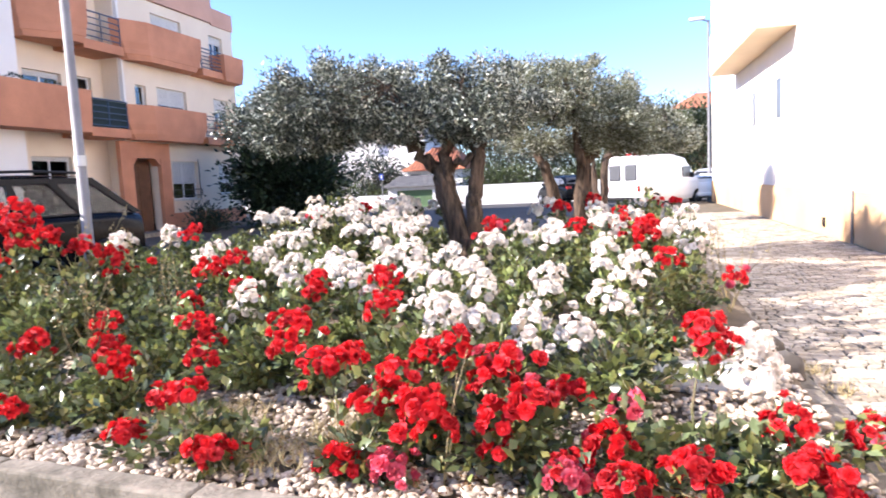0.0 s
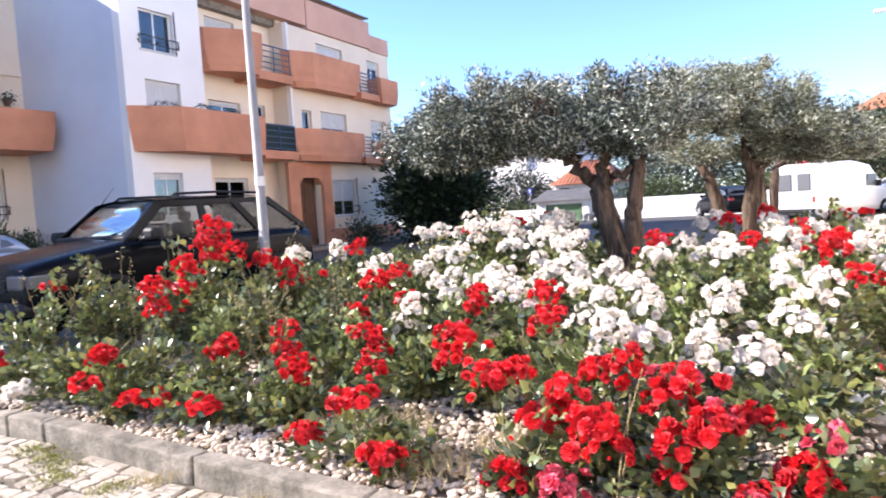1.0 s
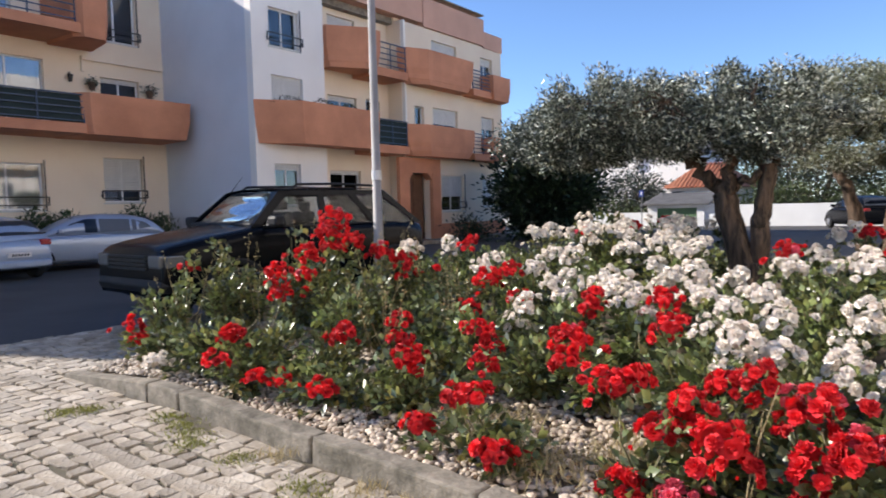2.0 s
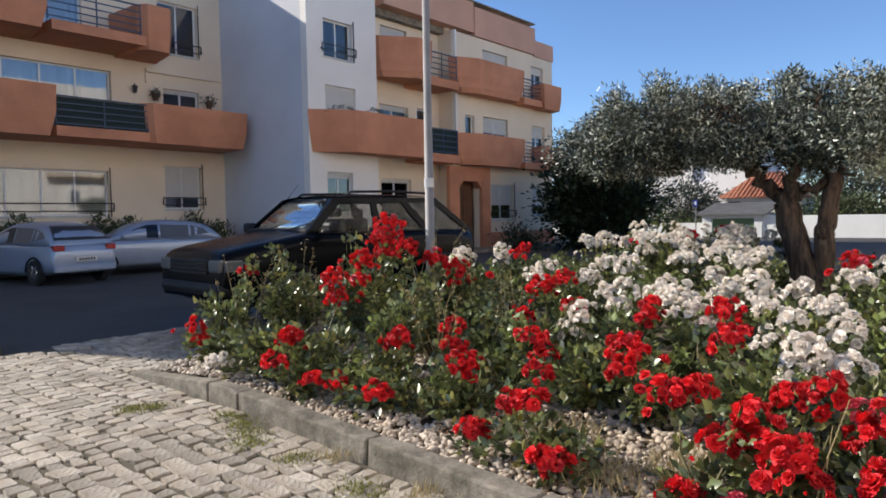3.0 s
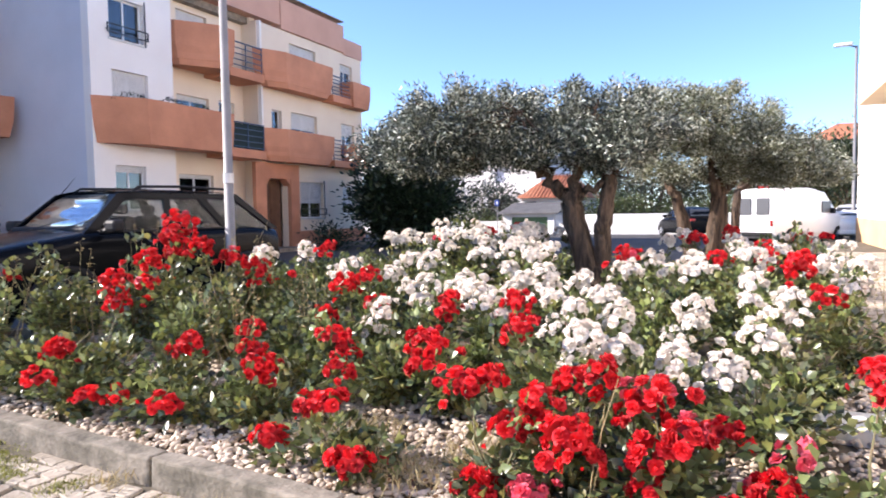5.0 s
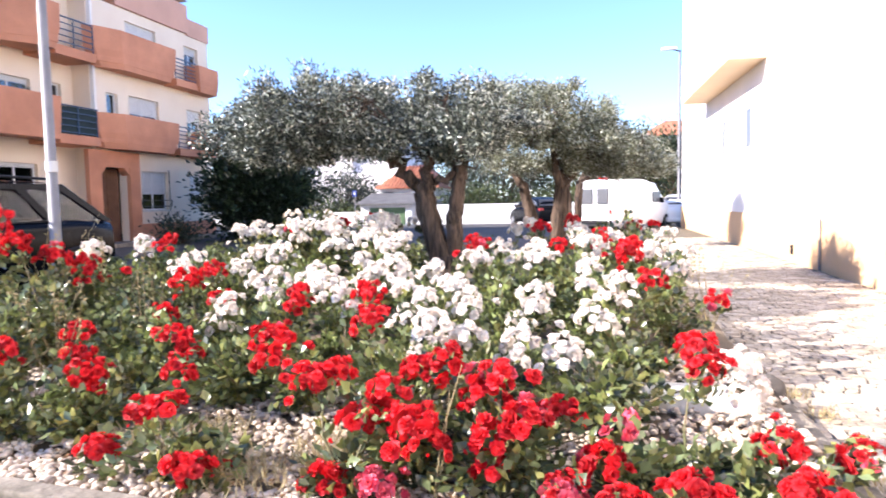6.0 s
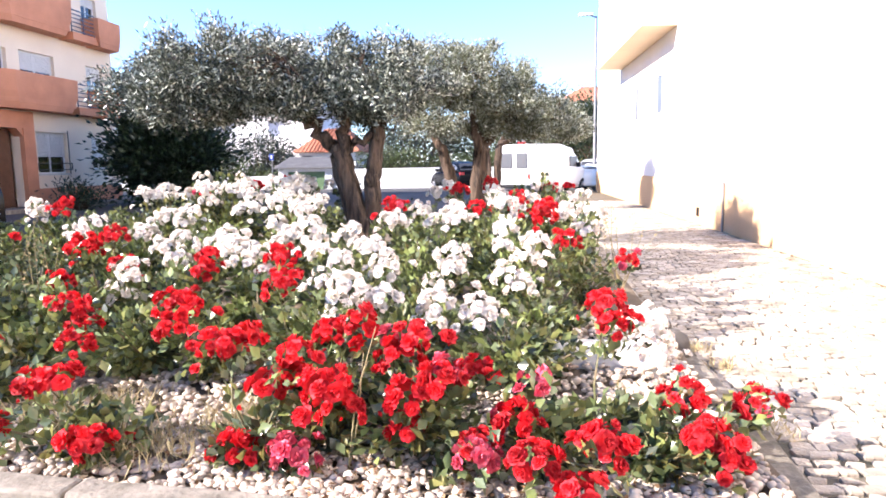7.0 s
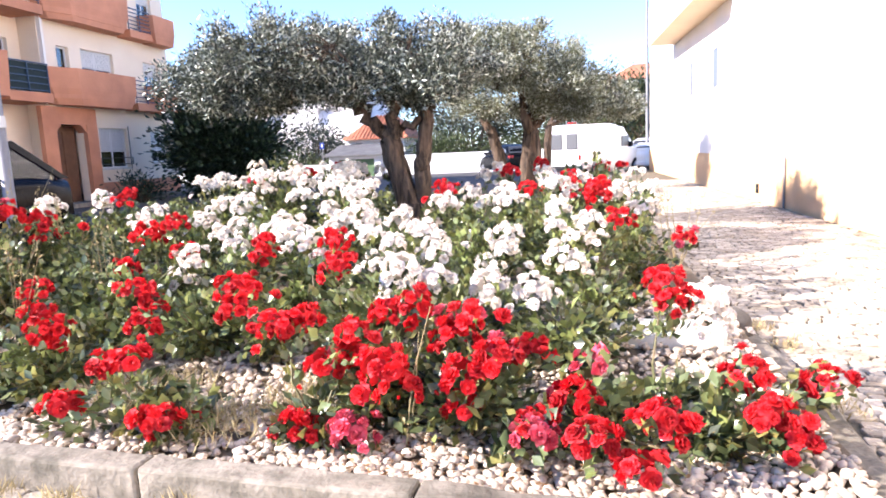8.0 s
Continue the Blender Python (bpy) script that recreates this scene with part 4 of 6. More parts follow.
def off_roader(at):
    car = thing("off_road_car", "dusty black five-door off-road car parked beside the rose bed", "car", "parked cars", at=at)
    bm = bmesh.new()
    secs = []
    for x, z, w in ((-2.06, 1.00, 0.72), (-2.03, 1.13, 0.76), (-1.5, 1.17, 0.80), (0.0, 1.18, 0.81), (0.85, 1.18, 0.81), (1.05, 1.165, 0.81), (1.5, 1.10, 0.80), (1.85, 1.045, 0.79),
                    (2.05, 1.00, 0.77), (2.13, 0.95, 0.75), (2.17, 0.84, 0.72)):
        g = 0.36 + (0.10 if abs(x) > 2.0 else 0.0)
        half = [(0.93, g), (1.0, g + 0.12), (1.0, z - 0.26), (0.985, z - 0.13), (0.95, z - 0.05), (0.86, z - 0.005), (0.5, z + 0.022)]
        secs.append([(x, -w * a, b) for a, b in half] + [(x, 0, z + 0.03)] + [(x, w * a, b) for a, b in half[::-1]])
    loft(bm, secs)
    body = part("body", bm, M["carblack"], car, smooth=True)
    body.modifiers.new("smooth", "WEIGHTED_NORMAL")
    side = lambda x, z, s: Vector((x, s * (0.715 - 0.30 * (z - 1.16)), z))
    for s in (-1, 1):
        into = (0, -s * 0.045, 0)
        for nm, ring in (("pillar", ((1.04, 1.15), (0.90, 1.15), (0.40, 1.545), (0.50, 1.61))), ("roof_edge", ((0.50, 1.61), (0.40, 1.545), (-1.32, 1.555), (-1.38, 1.625))),
                         ("pillar", ((-0.09, 1.15), (-0.21, 1.15), (-0.21, 1.55), (-0.12, 1.55))), ("pillar", ((-1.00, 1.15), (-1.14, 1.15), (-0.80, 1.552), (-0.67, 1.552))),
                         ("pillar", ((-2.05, 1.13), (-1.91, 1.13), (-1.30, 1.555), (-1.38, 1.625)))):
            bm = bmesh.new()
            slab(bm, [side(x, z, s) for x, z in ring], into)
            part(nm, bm, M["carblack"], car)
        for ring in (((0.89, 1.155), (-0.09, 1.155), (-0.12, 1.55), (0.41, 1.545)), ((-0.21, 1.155), (-1.0, 1.155), (-0.67, 1.55), (-0.21, 1.55)), ((-1.14, 1.155), (-1.90, 1.14), (-1.31, 1.552), (-0.80, 1.55))):
            bm = bmesh.new()
            slab(bm, [side(x, z, s) - Vector((0, s * 0.015, 0)) for x, z in ring], (0, -s * 0.006, 0))
            part("side_window", bm, CARGLASS, car)
        bm = bmesh.new()
        box(bm, 0.0, 0.86, s * 0.745 - 0.012, s * 0.745 + 0.012, 1.150, 1.172, bevel=0.005)
        box(bm, -1.0, -0.04, s * 0.745 - 0.012, s * 0.745 + 0.012, 1.150, 1.172, bevel=0.005)
        part("window_strip", bm, M["trim"], car)
        bm = bmesh.new()
        tube(bm, [(-1.30, s * 0.55, 1.62), (-1.2, s * 0.55, 1.685), (-0.5, s * 0.55, 1.705), (0.18, s * 0.55, 1.69), (0.30, s * 0.55, 1.62)], [0.017] * 5, 8)
        part("roof_rail", bm, M["trim"], car)
        bm = bmesh.new()
        box(bm, 2.05, 2.185, s * 0.60 - 0.13, s * 0.60 + 0.13, 0.76, 0.91, bevel=0.03)
        part("headlight", bm, M["lens"], car)
        bm = bmesh.new()
        box(bm, 1.93, 2.13, s * 0.78 - 0.05, s * 0.78 + 0.03, 0.77, 0.90, bevel=0.015)
        part("indicator", bm, M["lens"], car)
        bm = bmesh.new()
        box(bm, -2.075, -1.98, s * 0.62 - 0.06, s * 0.62 + 0.06, 0.70, 0.90, bevel=0.02)
        part("tail_light", bm, M["lamp_red"], car)
        bm = bmesh.new()
        box(bm, 0.74, 0.88, s * 0.83, s * 1.02, 1.16, 1.30, bevel=0.04)
        tube(bm, [(0.84, s * 0.79, 1.17), (0.82, s * 0.88, 1.2)], [0.03, 0.03], 6)
        part("mirror", bm, M["trim"], car)
        for x in (-1.32, 1.30):
            wheel(car, x, s * 0.72, 0.36, 0.21, s)
            bm = bmesh.new()
            pts = [(x + 0.43 * math.cos(a), s * 0.81, 0.36 + 0.43 * math.sin(a)) for a in [math.pi * k / 12 for k in range(13)]]
            tube(bm, pts, [0.04] * 13, 6)
            part("wheel_arch", bm, M["trim"], car)
        for x in (0.42, -0.55):
            bm = bmesh.new()
            box(bm, x - 0.16, x - 0.02, s * 0.36 - 0.22, s * 0.36 + 0.22, 1.0, 1.34, bevel=0.05)
            box(bm, x - 0.15, x - 0.07, s * 0.36 - 0.11, s * 0.36 + 0.11, 1.36, 1.48, bevel=0.03)
            part("seat", bm, M["trim"], car)
    bm = bmesh.new()
    rows = []
    for i in range(11):
        f = i / 10
        x = 0.52 - 1.91 * f
        lift = 0.05 * math.sin(math.pi * min(1, max(0, f))) ** 0.6
        rows.append([bm.verts.new((x, (0.59 - 0.02 * f) * (k / 4 - 1), 1.598 + 0.02 * f + lift * 0.5 + 0.045 * (1 - (k / 4 - 1) ** 2))) for k in range(9)])
    for a, b in zip(rows, rows[1:]):
        for k in range(8):
            bm.faces.new((a[k], a[k + 1], b[k + 1], b[k]))
    bmesh.ops.solidify(bm, geom=bm.faces[:], thickness=0.04)
    part("roof", bm, M["carblack"], car, smooth=True)
    bm = bmesh.new()
    bowed_pane(bm, (0.97, 0.69, 1.165), (0.47, 0.57, 1.60), 0.07, 0.006)
    part("windscreen", bm, SCREENGLASS, car, smooth=True)
    bm = bmesh.new()
    bowed_pane(bm, (-1.99, 0.69, 1.14), (-1.37, 0.57, 1.61), -0.05, 0.006)
    part("rear_window", bm, CARGLASS, car, smooth=True)
    bm = bmesh.new()
    box(bm, 0.70, 1.0, -0.68, 0.68, 1.14, 1.225, bevel=0.03)
    part("dashboard", bm, M["trim"], car)
    bm = bmesh.new()
    box(bm, 1.96, 2.20, -0.76, 0.76, 0.48, 0.66, bevel=0.08)
    part("front_bumper", bm, M["trim"], car)
    bm = bmesh.new()
    box(bm, -2.16, -1.95, -0.76, 0.80, 0.46, 0.64, bevel=0.05)
    part("rear_bumper", bm, M["trim"], car)
    bm = bmesh.new()
    for k in range(4):
        box(bm, 2.15, 2.19, -0.44, 0.44, 0.74 + k * 0.045, 0.765 + k * 0.045)
    part("grille", bm, M["trim"], car)
    bm = bmesh.new()
    tube(bm, [(0.50, -0.45, 1.62), (0.30, -0.47, 1.83)], [0.007, 0.003], 6)
    part("aerial", bm, M["black"], car)
    for k in (-0.28, 0.22):
        bm = bmesh.new()
        tube(bm, [(1.02, k, 1.185), (0.86, k + 0.42, 1.31)], [0.010, 0.006], 5)
        part("wiper", bm, M["trim"], car)


off_roader(pose(-7.34, 5.97, 0.0, 0, 0, -93))

def hatchback(label, at, paint):
    """A small rounded five-door car that heads along its own +x, its middle at the origin."""
    car = thing("hatchback_car", label, "car", "parked cars", at=at)
    W = 0.85
    bm = bmesh.new()
    secs = []
    for x, z in ((-2.0, 0.70), (-1.97, 0.86), (-1.88, 0.96), (-1.3, 0.98), (0.0, 0.97), (0.9, 0.96), (1.3, 0.90), (1.65, 0.82), (1.9, 0.70), (2.0, 0.54)):
        t = abs(x) / 2.0
        w, g = W * (1 - 0.13 * t ** 4), 0.2 + 0.12 * t ** 6
        half = [(0.92, g), (1.0, g + 0.14), (1.0, z - 0.24), (0.97, z - 0.1), (0.93, z - 0.03), (0.84, z)]
        secs.append([(x, -w * a, b) for a, b in half] + [(x, 0, z + 0.02)] + [(x, w * a, b) for a, b in half[::-1]])
    loft(bm, secs)
    body = part("body", bm, paint, car, smooth=True)
    body.modifiers.new("smooth", "WEIGHTED_NORMAL")
    # rounded cabin shell, with the glazing set just outside it
    roof = lambda x: float(np.interp(x, (-1.93, -1.8, -1.55, -1.1, -0.4, 0.2, 0.55, 0.9, 1.2), (0.98, 1.14, 1.34, 1.45, 1.49, 1.46, 1.36, 1.16, 0.97)))
    width = lambda x, z: (0.79 - 0.36 * (z - 0.93)) * (1 - 0.10 * max(0.0, abs(x + 0.3) - 0.9))
    bm = bmesh.new()
    secs = []
    for k in range(22):
        x = -1.92 + 3.10 * k / 21
        zr = roof(x)
        zs = [0.92, 0.92 + (zr - 0.92) * 0.5, 0.92 + (zr - 0.92) * 0.84]
        half = [(width(x, z), z) for z in zs] + [(width(x, zr) * 0.86, 0.92 + (zr - 0.92) * 0.97), (width(x, zr) * 0.5, zr + 0.012)]
        secs.append([(x, -a, b) for a, b in half] + [(x, 0, zr + 0.018)] + [(x, a, b) for a, b in half[::-1]])
    loft(bm, secs)
    part("cabin", bm, paint, car, smooth=True)
    for s in (-1, 1):
        for ring in (((0.86, 1.0), (-0.16, 1.0), (-0.16, 1.37), (0.12, 1.37), (0.45, 1.26)), ((-0.22, 1.0), (-1.0, 1.0), (-1.0, 1.34), (-0.22, 1.37)), ((-1.06, 1.02), (-1.58, 1.10), (-1.42, 1.24), (-1.06, 1.34))):
            bm = bmesh.new()
            slab(bm, [(x, s * (width(x, z) - 0.012), z) for x, z in ring], (0, s * 0.018, 0))
            part("side_window", bm, DARKGLASS if ring[0][0] > 0 else M["dimglass"], car)
        bm = bmesh.new()
        box(bm, -1.99, -1.80, s * 0.62 - 0.15, s * 0.62 + 0.11, 0.80, 0.94, bevel=0.03)
        part("tail_light", bm, M["lamp_red"], car)
        bm = bmesh.new()
        box(bm, 1.66, 1.92, s * 0.58 - 0.16, s * 0.58 + 0.12, 0.62, 0.74, bevel=0.03)
        part("headlight", bm, M["lens"], car)
        bm = bmesh.new()
        box(bm, 0.70, 0.82, s * 0.80, s * 0.97, 1.0, 1.12, bevel=0.03)
        part("mirror", bm, paint, car)
        for x in (-1.25, 1.28):
            wheel(car, x, s * 0.76, 0.3, 0.19, s)
            bm = bmesh.new()
            tube(bm, [(x + 0.35 * math.cos(a), s * 0.835, 0.3 + 0.35 * math.sin(a)) for a in [math.pi * k / 12 for k in range(13)]], [0.03] * 13, 6)
            part("wheel_arch", bm, M["trim"], car)
    for nm, foot, head, out in (("rear_window", (-1.865, 0.66, 1.06), (-1.50, 0.56, 1.385), -0.03), ("windscreen", (1.10, 0.70, 1.03), (0.36, 0.56, 1.425), 0.04)):
        bm = bmesh.new()
        bowed_pane(bm, foot, head, out, 0.01)
        part(nm, bm, M["dimglass"] if out < 0 else DARKGLASS, car, smooth=True)
    bm = bmesh.new()
    box(bm, -2.05, -1.86, -0.74, 0.74, 0.30, 0.48, bevel=0.05)
    part("rear_bumper", bm, paint, car)
    return car


# pale hatchbacks before the flats
car_a = hatchback("pale blue-silver hatchback parked nose-in before the flats", pose(-18.9, 6.1, -0.12, 0, 0, 188), M["carsilver"])
bm = bmesh.new()
box(bm, -2.035, -1.99, -0.26, 0.26, 0.55, 0.66)
plate_a = part("number_plate", bm, M["plate"], car_a)
for k in range(6):
    bm = bmesh.new()
    box(bm, -2.042, -2.036, -0.2 + k * 0.068, -0.16 + k * 0.068, 0.575, 0.635)
    part("plate_mark", bm, M["black"], plate_a)
hatchback("pale silver-blue hatchback parked along the flats", pose(-19.3, 9.0, -0.12, 0, 0, -104), M["carsilver"])
hatchback("dark hatchback parked by the white wall", pose(-2.75, 35.6, -0.12, 0, 0, 118), M["carblack"])
hatchback("white hatchback parked beyond the van", pose(4.1, 32.5, -0.12, 0, 0, 80), M["carwhite"])

# white box van
van = thing("van", "old white panel van with high box body", "van", "parked cars", at=pose(1.68, 29.6, -0.12, 0, 0, 56) @ Matrix.Diagonal((1.34, 1.0, 1.10, 1)))
bm = bmesh.new()
sec = lambda x, w, g, z, r: [(x, -w * 0.95, g), (x, -w, g + 0.15), (x, -w, 0.95), (x, -w * 0.95, z - r), (x, -w * 0.78, z), (x, w * 0.78, z), (x, w * 0.95, z - r), (x, w, 0.95), (x, w, g + 0.15), (x, w * 0.95, g)]
loft(bm, [sec(-2.0, 0.76, 0.3, 1.80, 0.25), sec(-1.9, 0.8, 0.25, 1.93, 0.25), sec(-0.2, 0.8, 0.25, 1.96, 0.25), sec(0.25, 0.8, 0.25, 1.9, 0.25)])
part("box_body", bm, M["carwhite"], van, smooth=False)
bm = bmesh.new()
loft(bm, [sec(0.26, 0.79, 0.25, 1.88, 0.22), sec(0.72, 0.79, 0.25, 1.80, 0.22), sec(1.30, 0.78, 0.25, 1.12, 0.1), sec(1.75, 0.76, 0.27, 0.98, 0.1), sec(2.0, 0.7, 0.32, 0.74, 0.08)])
part("cab", bm, M["carwhite"], van)
for s in (-1, 1):
    bm = bmesh.new()
    box(bm, -2.035, -1.96, s * 0.36 - 0.26, s * 0.36 + 0.26, 1.05, 1.62, bevel=0.03)
    part("rear_window", bm, M["dimglass"], van, "grey rear door window")
    bm = bmesh.new()
    box(bm, -2.05, -1.97, s * 0.71 - 0.04, s * 0.71 + 0.04, 0.66, 0.86, bevel=0.02)
    part("tail_light", bm, M["lamp_red"], van)
    bm = bmesh.new()
    box(bm, 0.34, 0.80, s * 0.79 - 0.03, s * 0.79 + 0.004, 1.08, 1.48, bevel=0.008)
    part("side_window", bm, M["dimglass"], van)
    for x in (-1.2, 1.3):
        wheel(van, x, s * 0.72, 0.3, 0.17, s)
    bm = bmesh.new()
    box(bm, 0.75, 0.85, s * 0.8, s * 0.98, 1.05, 1.25, bevel=0.02)
    part("mirror", bm, M["trim"], van)
bm = bmesh.new()
box(bm, -2.08, -1.95, -0.76, 0.76, 0.32, 0.46, bevel=0.03)
part("rear_bumper", bm, M["trim"], van)
bm = bmesh.new()
box(bm, -1.7, -1.45, -0.13, 0.13, 1.94, 2.04, bevel=0.03)
part("roof_beacon", bm, M["lamp_red"], van, "small red roof light")
# ---------------------------------------------------------------- olive trees
def gnarl(seed):
    return lambda w, i: 1 + 0.13 * math.sin(3 * w + seed + i * 0.35) + 0.10 * math.sin(5 * w - i * 0.3 + seed) + 0.05 * math.sin(9 * w + i)


def bend(p, q, n, wob, rng):
    p, q = np.array(p, float), np.array(q, float)
    pts = [p + (q - p) * k / n for k in range(n + 1)]
    return [tuple(a + (rng.normal(0, wob, 3) if 0 < k < n else 0)) for k, a in enumerate(pts)]


def olive_tree(label, stems, limbs, blobs, clumps, leaves, seed, leaf="olive"):
    """stems and limbs: (start, end, first radius, last radius); blobs: (x, y, z, rx, ry, rz) that the clumps of the crown fill."""
    rng = np.random.default_rng(seed)
    tree = thing("olive_tree", label, "tree", "olive trees")
    bm = bmesh.new()
    for k, (p, q, r0, r1) in enumerate(stems):
        n = 12
        tube(bm, bend(p, q, n, 0.007, rng), [r0 + (r1 - r0) * (i / n) ** 0.7 for i in range(n + 1)], 16, True, gnarl(k * 2 + seed))
    part("trunk", bm, M["bark"], tree, smooth=True)
    for k, (p, q, r0, r1) in enumerate(limbs):
        bm = bmesh.new()
        n = 8
        tube(bm, bend(p, q, n, 0.03, rng), [r0 + (r1 - r0) * i / n for i in range(n + 1)], 10, True, gnarl(k + seed))
        part("limb", bm, M["bark"], tree, smooth=True)
    B = np.array(blobs)
    vol = B[:, 3] * B[:, 4] * B[:, 5]
    pick = rng.choice(len(B), clumps, p=vol ** 0.55 / (vol ** 0.55).sum())
    d = rng.normal(0, 1, (clumps, 3))
    d /= np.linalg.norm(d, axis=1, keepdims=True)
    d[:, 2] = np.where(d[:, 2] < -0.35, d[:, 2] * 0.4, d[:, 2])
    rad = rng.uniform(0.35, 1.0, (clumps, 1)) ** 0.6
    cl = B[pick, :3] + d * B[pick, 3:] * rad
    # twigs reach each clump from the nearest limb end
    ends = np.array([q for _, q, _, _ in limbs])
    bm = bmesh.new()
    for c in cl[:: max(1, clumps // 170)]:
        e = ends[np.argmin(np.linalg.norm(ends - c, axis=1))]
        m = (e + c) / 2 + rng.normal(0, 0.07, 3)
        tube(bm, [tuple(e), tuple(m), tuple(c)], [0.014, 0.009, 0.004], 4)
    part("twig", bm, M["bark"], tree, kind="stuff")
    which = rng.integers(0, clumps, leaves)
    along = d[which] * 0.6 + rng.normal(0, 0.55, (leaves, 3)) + (0, 0, 0.25)
    off = rng.normal(0, 1, (leaves, 3))
    off *= rng.random((leaves, 1)) ** 0.5 / np.linalg.norm(off, axis=1, keepdims=True)
    c = cl[which] + off * 0.175 * rng.uniform(0.6, 1.3, (clumps, 1))[which]
    lf = new("crown", leaf_cloud("crown", c, along, 0.062, 0.017, [M[leaf], M["silver"]], rng, 0.15, 0.45, 0.31))
    lf.parent = tree
    # long shoots standing out of the crown
    tops = cl[cl[:, 2] > np.quantile(cl[:, 2], 0.72)]
    pts, out = [], []
    bm = bmesh.new()
    for t in tops[:: max(1, len(tops) // 55)]:
        h = rng.uniform(0.05, 0.2)
        lean = rng.normal(0, 0.09, 2)
        q = t + (lean[0], lean[1], h)
        tube(bm, [tuple(t), tuple(q)], [0.004, 0.0015], 4)
        for k in range(18):
            pts.append(t + (q - t) * rng.uniform(0.0, 1.0))
            out.append(rng.normal(0, 0.6, 3) + (0, 0, 0.5))
    part("shoot", bm, M["bark"], tree, kind="stuff")
    lf = new("shoot_leaves", leaf_cloud("shoot_leaves", np.array(pts), np.array(out), 0.042, 0.012, [M[leaf], M["silver"]], rng, 0.15, 0.2, 0.5))
    lf.parent = tree


olive_tree(
    "old olive tree with forked gnarled trunk and clipped silvery crown",
    [((-1.57, 7.3, 0.08), (-1.93, 7.3, 1.44), 0.165, 0.10), ((-1.60, 7.33, 0.25), (-1.58, 7.33, 1.12), 0.11, 0.085), ((-1.58, 7.33, 1.08), (-1.47, 7.35, 1.80), 0.088, 0.07),
     ((-1.54, 7.28, 0.06), (-1.64, 7.29, 0.70), 0.20, 0.13)],
    [((-1.92, 7.3, 1.40), (-2.28, 7.3, 1.82), 0.085, 0.06), ((-2.27, 7.3, 1.80), (-2.95, 7.2, 2.08), 0.055, 0.03), ((-2.2, 7.3, 1.75), (-2.5, 7.8, 2.3), 0.05, 0.025),
     ((-1.93, 7.3, 1.40), (-1.80, 7.15, 2.15), 0.075, 0.04), ((-1.82, 7.3, 1.45), (-1.52, 7.33, 1.72), 0.045, 0.04), ((-1.47, 7.35, 1.78), (-1.25, 7.5, 2.2), 0.06, 0.03),
     ((-1.47, 7.35, 1.78), (-1.6, 7.0, 2.3), 0.05, 0.02), ((-2.25, 7.3, 1.85), (-2.3, 6.7, 2.35), 0.05, 0.02), ((-2.9, 7.2, 2.06), (-3.8, 7.1, 2.2), 0.03, 0.012)],
    [(-3.74, 7.2, 2.09, 0.64, 0.9, 0.34), (-3.05, 7.0, 2.27, 0.85, 1.15, 0.42), (-2.15, 7.55, 2.44, 0.9, 0.95, 0.36), (-1.40, 7.55, 2.28, 0.75, 0.9, 0.38), (-3.5, 7.0, 1.92, 0.6, 0.7, 0.24),
     (-2.75, 7.2, 2.0, 0.6, 0.8, 0.22), (-1.35, 7.2, 2.0, 0.5, 0.7, 0.24), (-1.75, 6.95, 1.96, 0.5, 0.35, 0.18), (-2.3, 6.9, 1.94, 0.5, 0.4, 0.18), (-1.35, 6.9, 1.92, 0.4, 0.4, 0.16),
     (-1.72, 7.6, 1.90, 0.32, 0.3, 0.22)],
    450, 98000, 2)
olive_tree(
    "smaller olive tree with forked trunk and broad grey-green crown",
    [((-0.70, 10.2, 0.10), (-1.08, 10.2, 1.55), 0.13, 0.07), ((-0.62, 10.2, 0.10), (-0.48, 10.25, 1.5), 0.15, 0.10)],
    [((-1.05, 10.2, 1.5), (-1.45, 10.3, 2.3), 0.06, 0.03), ((-0.48, 10.25, 1.45), (-0.7, 10.0, 2.5), 0.075, 0.03), ((-0.48, 10.25, 1.45), (0.1, 10.4, 2.3), 0.07, 0.03),
     ((0.05, 10.4, 2.25), (0.7, 10.3, 2.0), 0.035, 0.015), ((-0.5, 10.25, 1.6), (-0.3, 10.8, 2.5), 0.05, 0.02)],
    [(-1.2, 10.2, 2.44, 0.75, 1.1, 0.62), (-0.5, 10.2, 2.45, 0.85, 1.2, 0.58), (0.05, 10.3, 2.12, 0.7, 1.1, 0.50), (0.62, 10.3, 1.85, 0.5, 0.9, 0.36), (-0.9, 10.1, 1.9, 0.9, 0.9, 0.35),
     (0.3, 10.5, 1.85, 0.6, 0.7, 0.3)],
    400, 80000, 4, "hazyolive")
olive_tree(
    "low olive tree farther along the pavement with a yellowish crown",
    [((-0.42, 17.6, -0.05), (-0.30, 17.65, 1.75), 0.13, 0.08), ((-0.46, 17.6, -0.05), (-0.62, 17.6, 1.5), 0.11, 0.07)],
    [((-0.30, 17.65, 1.7), (0.5, 17.8, 2.25), 0.07, 0.03), ((0.45, 17.8, 2.22), (1.5, 18.2, 2.3), 0.04, 0.015), ((-0.30, 17.65, 1.7), (0.4, 18.4, 2.5), 0.06, 0.02), ((-0.62, 17.6, 1.45), (-0.6, 17.4, 2.2), 0.05, 0.02)],
    [(0.55, 17.8, 2.42, 0.75, 1.0, 0.50), (1.15, 18.0, 2.38, 0.6, 0.9, 0.52), (1.65, 18.2, 2.12, 0.42, 0.7, 0.46), (0.0, 17.7, 2.3, 0.6, 0.8, 0.4), (0.9, 17.9, 2.0, 0.5, 0.7, 0.3)],
    190, 34000, 6, "hazyolive")


